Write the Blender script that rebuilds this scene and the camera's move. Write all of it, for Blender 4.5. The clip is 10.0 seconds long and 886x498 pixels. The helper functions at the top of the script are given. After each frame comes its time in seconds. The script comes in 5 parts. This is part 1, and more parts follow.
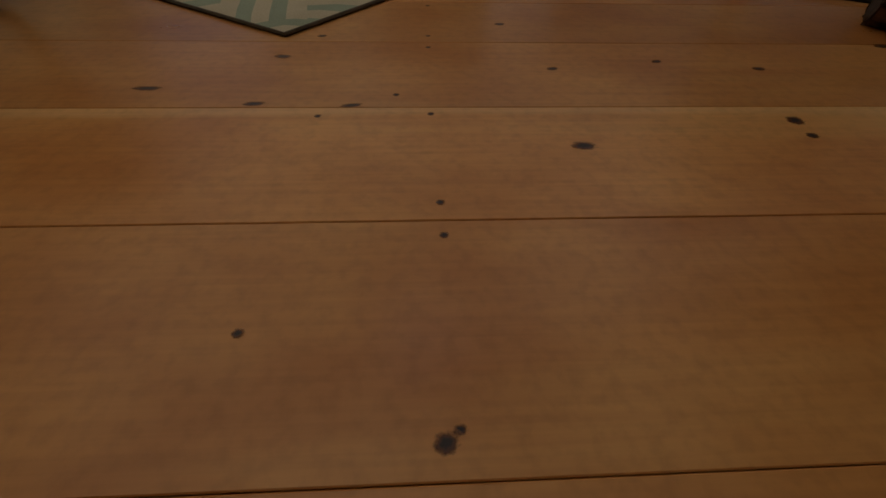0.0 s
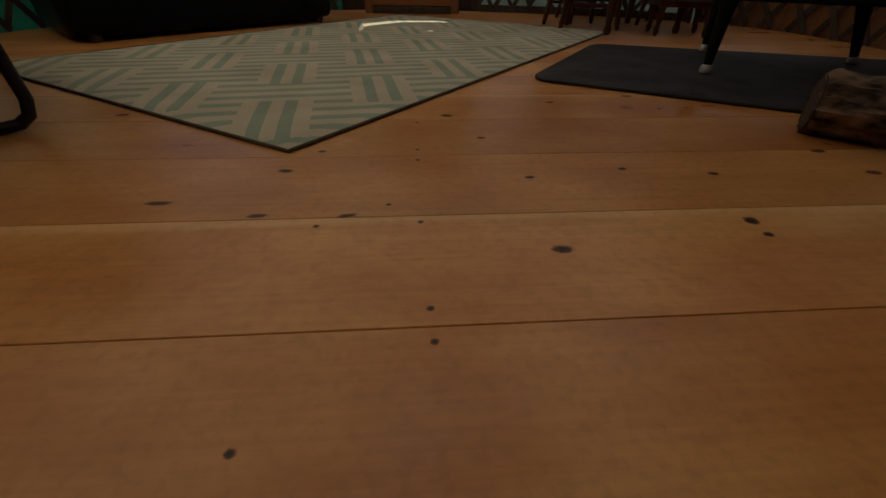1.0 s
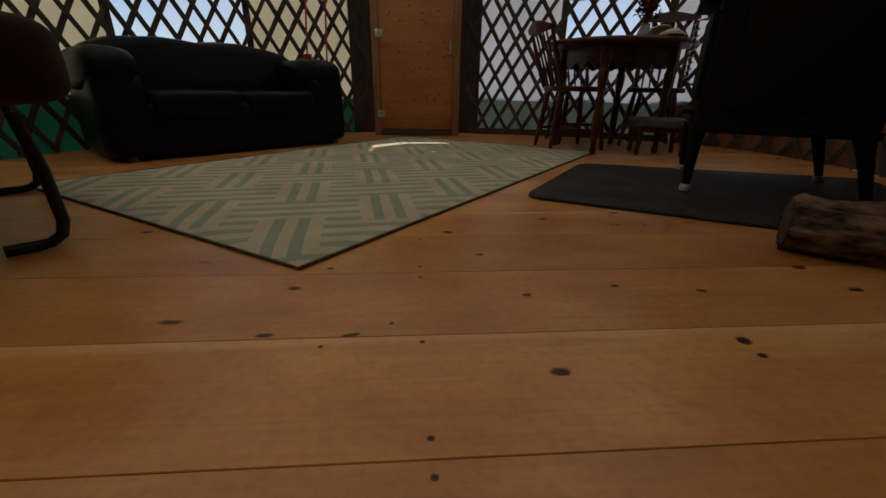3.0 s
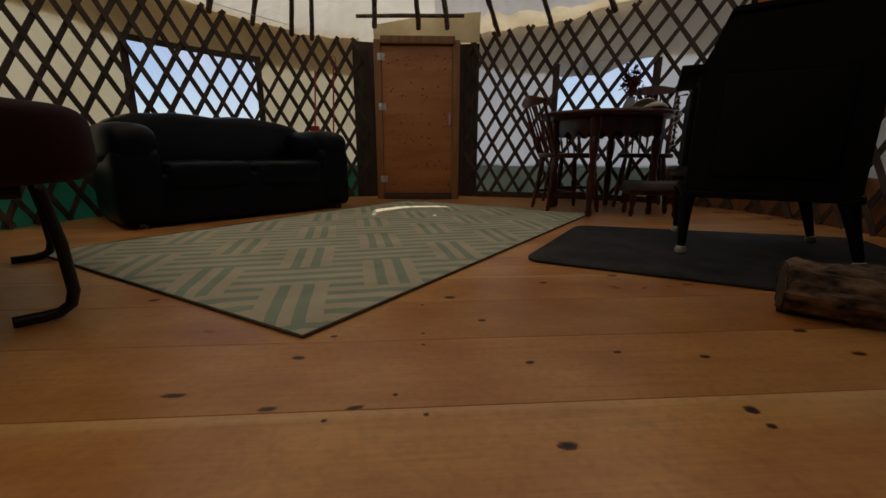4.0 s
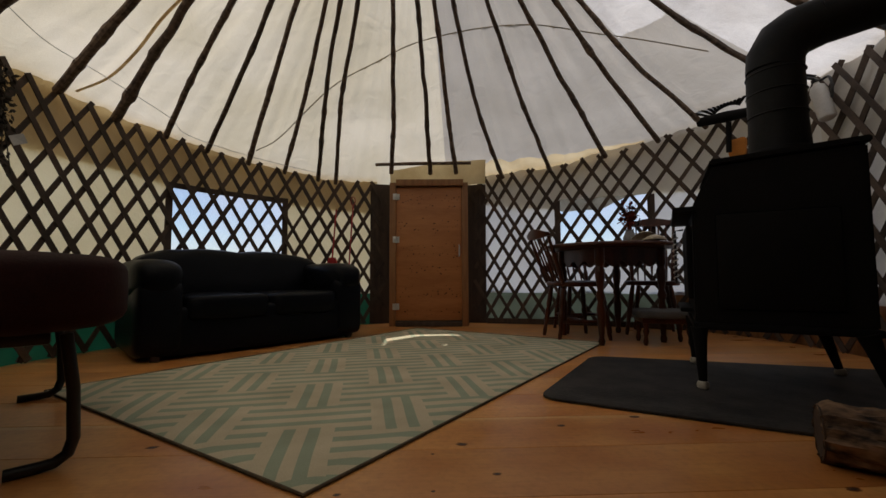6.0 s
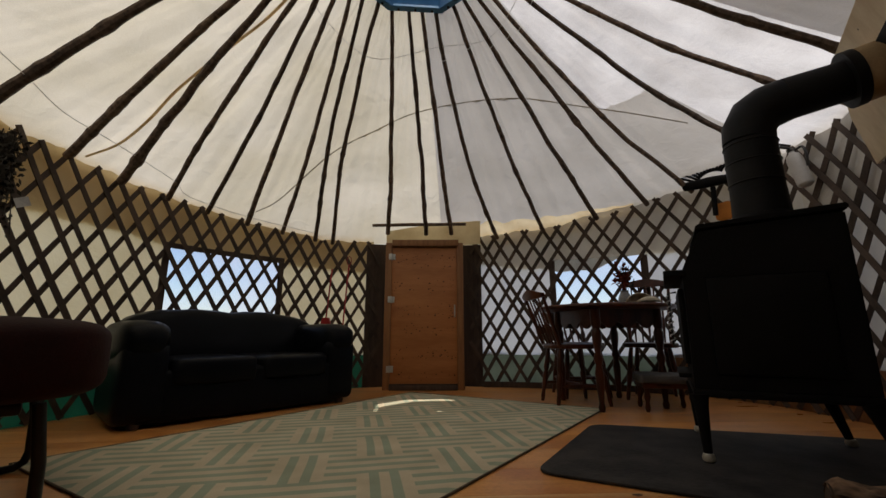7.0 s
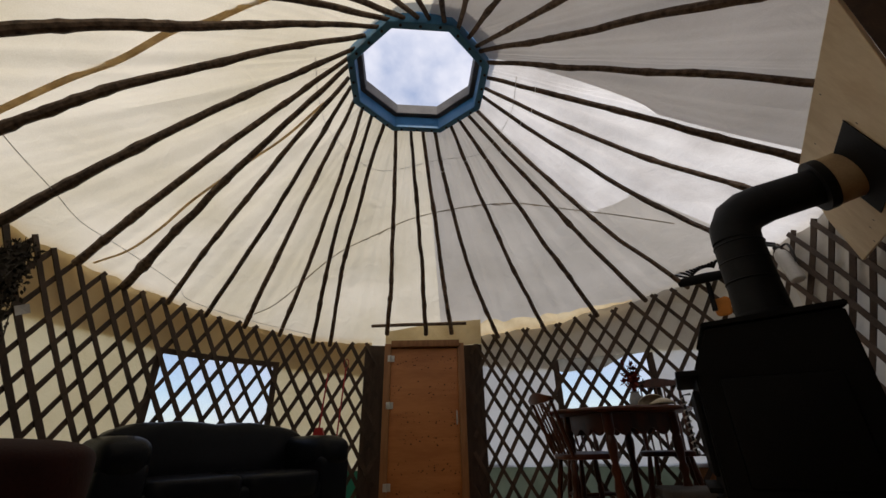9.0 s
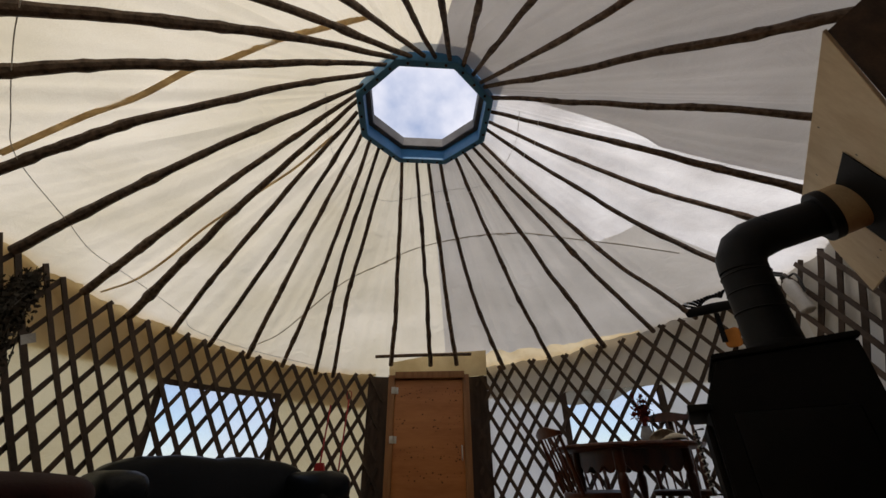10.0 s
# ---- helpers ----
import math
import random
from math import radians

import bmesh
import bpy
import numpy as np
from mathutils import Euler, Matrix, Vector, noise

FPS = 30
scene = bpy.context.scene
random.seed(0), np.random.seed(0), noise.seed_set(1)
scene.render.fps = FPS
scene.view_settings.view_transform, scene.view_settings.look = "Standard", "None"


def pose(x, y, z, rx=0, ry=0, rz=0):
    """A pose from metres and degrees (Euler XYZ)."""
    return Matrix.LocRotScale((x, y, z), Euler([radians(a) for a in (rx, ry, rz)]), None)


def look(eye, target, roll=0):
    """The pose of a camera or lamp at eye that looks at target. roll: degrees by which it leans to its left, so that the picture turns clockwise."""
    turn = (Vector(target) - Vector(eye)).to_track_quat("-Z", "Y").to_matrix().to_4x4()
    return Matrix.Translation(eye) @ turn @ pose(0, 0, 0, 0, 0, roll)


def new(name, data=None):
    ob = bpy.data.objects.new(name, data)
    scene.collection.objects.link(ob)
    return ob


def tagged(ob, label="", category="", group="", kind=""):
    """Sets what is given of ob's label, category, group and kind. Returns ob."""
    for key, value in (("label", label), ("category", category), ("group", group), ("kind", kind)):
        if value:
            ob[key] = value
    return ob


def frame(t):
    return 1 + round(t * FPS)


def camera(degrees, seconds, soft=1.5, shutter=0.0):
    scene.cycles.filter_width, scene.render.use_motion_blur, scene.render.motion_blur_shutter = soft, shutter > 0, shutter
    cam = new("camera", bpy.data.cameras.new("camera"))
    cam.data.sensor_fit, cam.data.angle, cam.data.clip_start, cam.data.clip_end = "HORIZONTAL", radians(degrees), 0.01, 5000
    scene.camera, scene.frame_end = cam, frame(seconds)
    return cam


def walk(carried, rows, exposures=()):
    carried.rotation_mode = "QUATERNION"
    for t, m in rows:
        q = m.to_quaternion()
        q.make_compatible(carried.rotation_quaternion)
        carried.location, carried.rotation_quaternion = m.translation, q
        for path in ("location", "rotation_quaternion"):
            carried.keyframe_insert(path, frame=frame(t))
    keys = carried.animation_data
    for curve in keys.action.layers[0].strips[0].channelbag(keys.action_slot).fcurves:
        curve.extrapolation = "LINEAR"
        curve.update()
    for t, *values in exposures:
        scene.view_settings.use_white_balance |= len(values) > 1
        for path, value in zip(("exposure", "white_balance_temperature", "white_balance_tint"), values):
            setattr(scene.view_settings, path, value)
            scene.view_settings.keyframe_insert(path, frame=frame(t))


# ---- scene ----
import functools

cam = camera(95.3, 10.0)
PATH = [
    (0, (0.155, -0.025, 0.319), (-0.025, 1.321, -1.15), 1.8),
    (0.5, (0.156, -0.025, 0.338), (-0.028, 1.457, -0.993), 1.4),
    (1, (0.158, -0.028, 0.36), (-0.029, 1.59, -0.801), 1.1),
    (1.5, (0.155, -0.03, 0.37), (-0.044, 1.649, -0.699), 0.8),
    (2, (0.156, -0.034, 0.384), (-0.063, 1.701, -0.586), 0.6),
    (2.5, (0.158, -0.038, 0.397), (-0.07, 1.754, -0.461), 0.8),
    (3.8, (0.162, -0.048, 0.436), (-0.079, 1.867, -0.088), 0.5),
    (4, (0.158, -0.057, 0.441), (-0.09, 1.872, -0.025), 0.3),
    (4.5, (0.16, -0.066, 0.455), (-0.107, 1.887, 0.113), -0.0),
    (5, (0.163, -0.073, 0.473), (-0.112, 1.9, 0.299), -0.3),
    (5.5, (0.163, -0.08, 0.484), (-0.134, 1.897, 0.452), -0.8),
    (5.7, (0.159, -0.082, 0.488), (-0.149, 1.894, 0.521), -0.4),
    (7, (0.186, -0.09, 0.515), (-0.103, 1.846, 0.927), -0.1),
    (7.5, (0.177, -0.1, 0.517), (-0.082, 1.808, 1.056), 0.1),
    (8, (0.17, -0.109, 0.523), (-0.084, 1.766, 1.171), -0.2),
    (8.5, (0.156, -0.116, 0.522), (-0.074, 1.719, 1.284), -0.4),
    (9, (0.152, -0.117, 0.532), (-0.09, 1.671, 1.395), -1.2),
    (9.5, (0.151, -0.122, 0.53), (-0.1, 1.627, 1.467), -1.3),
    (10, (0.144, -0.127, 0.529), (-0.105, 1.592, 1.521), -0.9),
]
walk(cam, [(t, look(eye, target, roll)) for t, eye, target, roll in PATH], exposures=[(0, 0.07, 6750, 15), (2.7, 0.1, 6750, 15), (5, 0.23, 6750, 15), (10, 0.29, 6750, 15)])

# ---- plan ----
CX, CY = -0.25, 1.80          # the crown stands over this point
RING_Z, RING_R = 2.72, 0.47


def wall_r(a):
    """Radius of the lattice wall at a degrees clockwise from the door's side (+y)."""
    a = (a + 180) % 360 - 180
    return 2.32 + 0.5 * math.exp(-((a - 52) / 28) ** 2)


def rim_z(a):
    """Height of the lattice's upper edge."""
    a = (a + 180) % 360 - 180
    return float(np.interp(a, [-180, -120, -95, -78, -60, -33, -24, 5, 22, 35, 45, 72, 110, 180],
                           [1.72, 1.74, 1.68, 1.60, 1.53, 1.43, 1.45, 1.50, 1.57, 1.68, 1.76, 1.78, 1.76, 1.72]))


def at(a, r, z):
    return Vector((CX + r * math.sin(radians(a)), CY + r * math.cos(radians(a)), z))


def roof_z(a, r):
    f = (r - RING_R) / (wall_r(a) - RING_R)
    return RING_Z + (rim_z(a) - RING_Z) * f


# ---- light ----
world = bpy.data.worlds.new("sky")
scene.world = world
world.use_nodes = True
wn, wl = world.node_tree.nodes, world.node_tree.links
sky = wn.new("ShaderNodeTexSky")
sky.sky_type, sky.sun_disc = "NISHITA", False
sky.sun_elevation, sky.sun_rotation = radians(69), radians(174)
sky.dust_density, sky.air_density = 0.3, 1.1
cloud = wn.new("ShaderNodeTexNoise")
cloud.inputs["Scale"].default_value, cloud.inputs["Detail"].default_value = 3.2, 7
ramp = wn.new("ShaderNodeValToRGB")
ramp.color_ramp.elements[0].position, ramp.color_ramp.elements[1].position = 0.40, 0.63
mixc = wn.new("ShaderNodeMixRGB")
mixc.inputs[2].default_value = (5.4, 5.55, 5.9, 1)
wl.new(cloud.outputs["Fac"], ramp.inputs[0])
wl.new(ramp.outputs[0], mixc.inputs[0])
wl.new(sky.outputs[0], mixc.inputs[1])
wl.new(mixc.outputs[0], wn["Background"].inputs["Color"])
wn["Background"].inputs["Strength"].default_value = 0.16
sun = new("sun", bpy.data.lights.new("sun", "SUN"))
sun.data.energy, sun.data.angle, sun.data.color = 3.5, radians(0.6), (1.0, 0.95, 0.87)
sun.matrix_world = look((0.11, -1.03, 2.72), (0, 0, 0))


# ---- materials ----
def mat(name, col, rough=0.6, col2=None, scale=8.0, stretch=(1, 1, 1), bump=0.2, fine=90.0, metal=0.0, sheen=0.0, trans=0.0, obj_random=0.0, spec=0.5):
    """Two-scale noise colour, fine bump; trans: share of light let through, as cloth does."""
    m = bpy.data.materials.new(name)
    m.use_nodes = True
    n, l = m.node_tree.nodes, m.node_tree.links
    b = n["Principled BSDF"]
    b.inputs["Roughness"].default_value, b.inputs["Metallic"].default_value = rough, metal
    b.inputs["Specular IOR Level"].default_value = spec
    if sheen:
        b.inputs["Sheen Weight"].default_value = sheen
    tc, mp = n.new("ShaderNodeTexCoord"), n.new("ShaderNodeMapping")
    mp.inputs["Scale"].default_value = stretch
    l.new(tc.outputs["Object"], mp.inputs[0])
    n1, n2 = n.new("ShaderNodeTexNoise"), n.new("ShaderNodeTexNoise")
    n1.inputs["Scale"].default_value, n1.inputs["Detail"].default_value = scale, 5
    n2.inputs["Scale"].default_value, n2.inputs["Detail"].default_value = fine, 4
    for q in (n1, n2):
        l.new(mp.outputs[0], q.inputs["Vector"])
    r = n.new("ShaderNodeValToRGB")
    c2 = col2 or tuple(c * 0.72 for c in col)
    r.color_ramp.elements[0].color, r.color_ramp.elements[1].color = (*c2, 1), (*col, 1)
    r.color_ramp.elements[0].position, r.color_ramp.elements[1].position = 0.32, 0.66
    add = n.new("ShaderNodeMath")
    add.operation, add.use_clamp = "MULTIPLY_ADD", True
    l.new(n2.outputs["Fac"], add.inputs[0])
    add.inputs[1].default_value = 0.4
    sub = n.new("ShaderNodeMath")
    sub.operation = "SUBTRACT"
    l.new(n1.outputs["Fac"], sub.inputs[0])
    sub.inputs[1].default_value = 0.2
    l.new(sub.outputs[0], add.inputs[2])
    l.new(add.outputs[0], r.inputs[0])
    colour = r.outputs[0]
    if obj_random:
        oi, hsv, mr = n.new("ShaderNodeObjectInfo"), n.new("ShaderNodeHueSaturation"), n.new("ShaderNodeMapRange")
        l.new(oi.outputs["Random"], mr.inputs[0])
        mr.inputs["To Min"].default_value, mr.inputs["To Max"].default_value = 1 - obj_random, 1 + obj_random
        l.new(mr.outputs[0], hsv.inputs["Value"])
        l.new(colour, hsv.inputs["Color"])
        colour = hsv.outputs[0]
    l.new(colour, b.inputs["Base Color"])
    bp = n.new("ShaderNodeBump")
    bp.inputs["Strength"].default_value, bp.inputs["Distance"].default_value = bump, 0.004
    l.new(n2.outputs["Fac"], bp.inputs["Height"])
    l.new(bp.outputs[0], b.inputs["Normal"])
    if trans:
        n3, bp3 = n.new("ShaderNodeTexNoise"), n.new("ShaderNodeBump")
        n3.inputs["Scale"].default_value, n3.inputs["Detail"].default_value, n3.inputs["Distortion"].default_value = 1.9, 2, 0.15
        l.new(tc.outputs["Object"], n3.inputs["Vector"])
        bp3.inputs["Strength"].default_value, bp3.inputs["Distance"].default_value = 0.42, 0.12
        l.new(n3.outputs["Fac"], bp3.inputs["Height"])
        n4, bp4 = n.new("ShaderNodeTexNoise"), n.new("ShaderNodeBump")
        n4.inputs["Scale"].default_value, n4.inputs["Detail"].default_value, n4.inputs["Distortion"].default_value = 6.5, 3, 1.2
        l.new(tc.outputs["Object"], n4.inputs["Vector"])
        bp4.inputs["Strength"].default_value, bp4.inputs["Distance"].default_value = 0.35, 0.035
        l.new(n4.outputs["Fac"], bp4.inputs["Height"])
        l.new(bp3.outputs[0], bp4.inputs["Normal"])
        l.new(bp4.outputs[0], bp.inputs["Normal"])
        t, mx = n.new("ShaderNodeBsdfTranslucent"), n.new("ShaderNodeMixShader")
        l.new(colour, t.inputs["Color"])
        l.new(bp.outputs[0], t.inputs["Normal"])
        mx.inputs[0].default_value = trans
        l.new(b.outputs[0], mx.inputs[1])
        l.new(t.outputs[0], mx.inputs[2])
        l.new(mx.outputs[0], n["Material Output"].inputs["Surface"])
    return m


def wood(name, col, col2, rough=0.45, grain=14.0, stretch=(1.2, 14, 14), obj_random=0.12, bump=0.12, spec=0.5):
    return mat(name, col, rough, col2, grain / 4, stretch, bump, grain * 1.6, obj_random=obj_random, spec=spec)


def pine_floor():
    """Varnished pine: slow blotches, long bands of pale sapwood, faint grain."""
    m = bpy.data.materials.new("varnished_pine")
    m.use_nodes = True
    n, l = m.node_tree.nodes, m.node_tree.links
    b = n["Principled BSDF"]
    tc, oi = n.new("ShaderNodeTexCoord"), n.new("ShaderNodeObjectInfo")
    off = n.new("ShaderNodeVectorMath")
    off.operation = "MULTIPLY_ADD"
    cx = n.new("ShaderNodeCombineXYZ")
    l.new(oi.outputs["Random"], cx.inputs[0])
    l.new(oi.outputs["Random"], cx.inputs[2])
    l.new(cx.outputs[0], off.inputs[0])
    off.inputs[1].default_value = (37, 0, 11)
    l.new(tc.outputs["Object"], off.inputs[2])

    def nz(stretch, scale, detail):
        mp, q = n.new("ShaderNodeMapping"), n.new("ShaderNodeTexNoise")
        mp.inputs["Scale"].default_value = stretch
        q.inputs["Scale"].default_value, q.inputs["Detail"].default_value = scale, detail
        l.new(off.outputs[0], mp.inputs[0])
        l.new(mp.outputs[0], q.inputs["Vector"])
        return q.outputs["Fac"]

    def mix(fac, c1, c2, lo, hi):
        r = n.new("ShaderNodeMapRange")
        r.inputs["From Min"].default_value, r.inputs["From Max"].default_value = lo, hi
        l.new(fac, r.inputs[0])
        x = n.new("ShaderNodeMixRGB")
        l.new(r.outputs[0], x.inputs[0])
        for i, c in ((1, c1), (2, c2)):
            if isinstance(c, tuple):
                x.inputs[i].default_value = (*c, 1)
            else:
                l.new(c, x.inputs[i])
        return x.outputs[0]

    blotch, band, grain, fleck = nz((1, 1.6, 1), 3.4, 5), nz((0.22, 2.6, 1), 2.2, 4), nz((1.3, 42, 1), 3.0, 4), nz((1, 1, 1), 60, 5)
    c = mix(blotch, (0.54, 0.200, 0.050), (0.77, 0.365, 0.112), 0.3, 0.7)
    c = mix(band, c, (0.82, 0.47, 0.165), 0.56, 0.80)
    uvs, edge, wob, gate = n.new("ShaderNodeSeparateXYZ"), n.new("ShaderNodeMapRange"), n.new("ShaderNodeMath"), n.new("ShaderNodeMath")
    l.new(tc.outputs["UV"], uvs.inputs[0])
    wob.operation = "MULTIPLY_ADD"
    l.new(nz((0.35, 1, 1), 3.0, 3), wob.inputs[0])
    wob.inputs[1].default_value = 0.16
    l.new(uvs.outputs[1], wob.inputs[2])
    edge.inputs["From Min"].default_value, edge.inputs["From Max"].default_value = 0.955, 1.01
    l.new(wob.outputs[0], edge.inputs[0])
    gate.operation = "MULTIPLY"
    l.new(edge.outputs[0], gate.inputs[0])
    gate.inputs[1].default_value = 0.4
    c = mix(gate.outputs[0], c, (0.86, 0.56, 0.25), 0.0, 1.0)
    dark = n.new("ShaderNodeMixRGB")
    dark.blend_type = "MULTIPLY"
    dark.inputs[0].default_value = 0.2
    l.new(c, dark.inputs[1])
    g2 = mix(grain, (0.62, 0.52, 0.45), (1.0, 1.0, 1.0), 0.34, 0.62)
    l.new(g2, dark.inputs[2])
    d2 = n.new("ShaderNodeMixRGB")
    d2.blend_type = "MULTIPLY"
    d2.inputs[0].default_value = 0.3
    l.new(dark.outputs[0], d2.inputs[1])
    l.new(mix(fleck, (0.6, 0.55, 0.5), (1.0, 1.0, 1.0), 0.3, 0.55), d2.inputs[2])
    hs, mr = n.new("ShaderNodeHueSaturation"), n.new("ShaderNodeMapRange")
    l.new(oi.outputs["Random"], mr.inputs[0])
    mr.inputs["To Min"].default_value, mr.inputs["To Max"].default_value = 0.86, 1.12
    l.new(mr.outputs[0], hs.inputs["Value"])
    l.new(d2.outputs[0], hs.inputs["Color"])
    l.new(hs.outputs[0], b.inputs["Base Color"])
    rr = n.new("ShaderNodeMapRange")
    l.new(blotch, rr.inputs[0])
    rr.inputs["To Min"].default_value, rr.inputs["To Max"].default_value = 0.22, 0.40
    l.new(rr.outputs[0], b.inputs["Roughness"])
    bp = n.new("ShaderNodeBump")
    bp.inputs["Strength"].default_value, bp.inputs["Distance"].default_value = 0.05, 0.003
    l.new(grain, bp.inputs["Height"])
    l.new(bp.outputs[0], b.inputs["Normal"])
    return m


M_PINE = pine_floor()
M_SEAM = mat("board_gap", (0.05, 0.025, 0.012), 0.9)
M_LATH = mat("weathered_lath", (0.085, 0.055, 0.038), 0.8, (0.04, 0.026, 0.018), 6, (1, 1, 1), 0.4, 70, obj_random=0.25)
M_POLE = mat("peeled_pole", (0.18, 0.125, 0.088), 0.85, (0.06, 0.038, 0.027), 30, (1, 1, 1), 1.0, 75, obj_random=0.3)
M_CREAM = mat("cream_canvas", (0.83, 0.775, 0.63), 0.9, (0.68, 0.62, 0.46), 1.5, (1, 1, 1), 0.15, 220, trans=0.42)
M_WHITE = mat("white_canvas", (0.81, 0.78, 0.71), 0.85, (0.66, 0.63, 0.56), 1.6, (1, 1, 1), 0.15, 220, trans=0.25)
# white canvas again, passing more light to stand for sun glare on the roof
M_SUNLIT = mat("sunlit_white_canvas", (0.84, 0.83, 0.80), 0.85, (0.58, 0.56, 0.53), 2.2, (1, 1, 1), 0.15, 220, trans=0.46)
M_WALLCREAM = mat("cream_wall_cloth", (0.86, 0.75, 0.50), 0.9, (0.72, 0.60, 0.36), 1.8, (1, 1, 1), 0.15, 220, trans=0.7)
M_WALLWHITE = mat("white_wall_cloth", (0.86, 0.86, 0.86), 0.9, (0.76, 0.76, 0.78), 1.6, (1, 1, 1), 0.15, 220, trans=0.64)
# darker copy of the white canvas: low transmission puts shade into the cloth
M_DIMWHITE = mat("dimmed_white_canvas", (0.78, 0.755, 0.71), 0.9, (0.64, 0.615, 0.57), 1.7, (1, 1, 1), 0.15, 220, trans=0.14)
# opaque dark brown for the unseen back wall, to hold light off the foreground
M_BACKWALL = mat("dark_back_wall", (0.06, 0.042, 0.03), 0.95, (0.04, 0.028, 0.02), 2, (1, 1, 1), 0.3, 90)
M_TAN = mat("tan_canvas", (0.66, 0.51, 0.34), 0.9, (0.34, 0.23, 0.14), 8, (1, 1, 1), 0.2, 200, trans=0.36)
M_SKIRT = mat("beige_skirt_cloth", (0.76, 0.67, 0.52), 0.9, (0.54, 0.46, 0.34), 5, (1, 1, 1), 0.2, 200, trans=0.38)
M_HEM = mat("cream_hem_cloth", (0.82, 0.69, 0.44), 0.9, (0.66, 0.52, 0.30), 4.5, (1, 1, 1), 0.2, 200, trans=0.42)
M_GREEN = mat("green_tarpaulin", (0.025, 0.25, 0.14), 0.5, (0.018, 0.17, 0.09), 3, (1, 1, 1), 0.2, 160, trans=0.13)
M_SAGE = mat("sage_tarpaulin", (0.26, 0.32, 0.235), 0.7, (0.18, 0.225, 0.165), 3, (1, 1, 1), 0.2, 160, trans=0.3)
M_BLUE = mat("blue_paint", (0.055, 0.23, 0.42), 0.45, (0.04, 0.17, 0.33), 7, (1, 1, 1), 0.3, 60)
M_DOOR = wood("orange_plywood", (0.47, 0.185, 0.055), (0.36, 0.125, 0.034), 0.5, 6, (1.2, 9, 7), 0.0)
M_FRAME = wood("door_frame_pine", (0.34, 0.155, 0.055), (0.24, 0.10, 0.035), 0.55, 12, (14, 14, 1.2), 0.1)
M_DARKWOOD = wood("dark_boards", (0.075, 0.045, 0.03), (0.04, 0.024, 0.016), 0.75, 10, (10, 10, 1), 0.1)
M_CHERRY = wood("cherry_stained_wood", (0.085, 0.024, 0.011), (0.04, 0.012, 0.006), 0.32, 9, (6, 6, 1.5), 0.1, spec=0.3)
M_LEATHER = mat("dark_leather", (0.006, 0.0065, 0.009), 0.34, (0.003, 0.0035, 0.005), 3, (1, 1, 1), 0.35, 120, spec=0.09)
M_MAROON = mat("maroon_upholstery", (0.030, 0.008, 0.006), 0.85, (0.017, 0.005, 0.004), 5, (1, 1, 1), 0.4, 150, spec=0.15)
M_IRON = mat("cast_iron", (0.007, 0.006, 0.006), 0.7, (0.004, 0.004, 0.004), 6, (1, 1, 1), 0.3, 90, spec=0.15)
M_PIPE = mat("black_stovepipe", (0.008, 0.008, 0.0085), 0.6, (0.004, 0.004, 0.004), 9, (1, 1, 1), 0.2, 70, spec=0.22)
M_STEEL = mat("dark_steel_tube", (0.02, 0.018, 0.017), 0.4, (0.012, 0.011, 0.01), 8, (1, 1, 1), 0.1, 70, metal=0.3)
M_CAP = mat("tarnished_caster", (0.62, 0.58, 0.5), 0.45, (0.42, 0.38, 0.32), 30, (1, 1, 1), 0.2, 90, metal=0.4)
M_MAT = mat("black_hearth_mat", (0.042, 0.037, 0.034), 0.7, (0.012, 0.011, 0.011), 7, (1, 1, 1), 0.5, 60, spec=0.25)
M_BARK = mat("bark", (0.24, 0.145, 0.085), 0.95, (0.012, 0.007, 0.005), 19, (0.8, 1.6, 1.6), 1.0, 44)
M_ENDGRAIN = mat("end_grain", (0.07, 0.042, 0.025), 0.9, (0.03, 0.017, 0.01), 14)
M_PLY = wood("new_plywood", (0.80, 0.66, 0.45), (0.68, 0.53, 0.33), 0.6, 7, (6, 6, 0.9), 0.05)
M_CHROME = mat("white_metal", (0.62, 0.62, 0.6), 0.35, (0.5, 0.5, 0.48), 20, metal=0.5)
M_STRING = mat("white_string", (0.72, 0.70, 0.64), 0.9)
M_TAPE = mat("canvas_webbing", (0.78, 0.66, 0.46), 0.9, (0.62, 0.50, 0.32), 12, trans=0.6)
M_SEAMCLOTH = mat("sewn_seam", (0.62, 0.55, 0.44), 0.9, (0.46, 0.40, 0.31), 14, trans=0.5)
M_RED = mat("red_plastic", (0.42, 0.02, 0.02), 0.4)
M_THIMBLE = mat("buff_insulation", (0.50, 0.36, 0.20), 0.8, (0.36, 0.25, 0.13), 6)
M_EXT = mat("extinguisher_white", (0.62, 0.60, 0.56), 0.35, (0.5, 0.48, 0.44), 8)
M_SHELL = mat("pale_shell", (0.62, 0.55, 0.42), 0.45, (0.40, 0.33, 0.22), 26)
M_CERAMIC = mat("grey_ceramic", (0.30, 0.30, 0.29), 0.3, (0.2, 0.2, 0.2), 12)
M_FLOWER = mat("dried_red_flowers", (0.26, 0.035, 0.02), 0.8, (0.12, 0.02, 0.015), 30, obj_random=0.3)
M_LEAF = mat("dried_leaves", (0.045, 0.035, 0.022), 0.9, (0.02, 0.016, 0.012), 20)
M_BINDING = mat("brown_binding", (0.12, 0.085, 0.05), 0.95, (0.06, 0.042, 0.026), 20)
M_GREY = mat("grey_fabric", (0.10, 0.093, 0.088), 0.95, (0.065, 0.06, 0.06), 9, bump=0.5)
M_GRASS = mat("dry_meadow_grass", (0.20, 0.165, 0.09), 0.95, (0.12, 0.105, 0.055), 0.4, (1, 1, 1), 0.5, 12)
M_ORANGE = mat("orange_cloth", (0.62, 0.22, 0.03), 0.8)
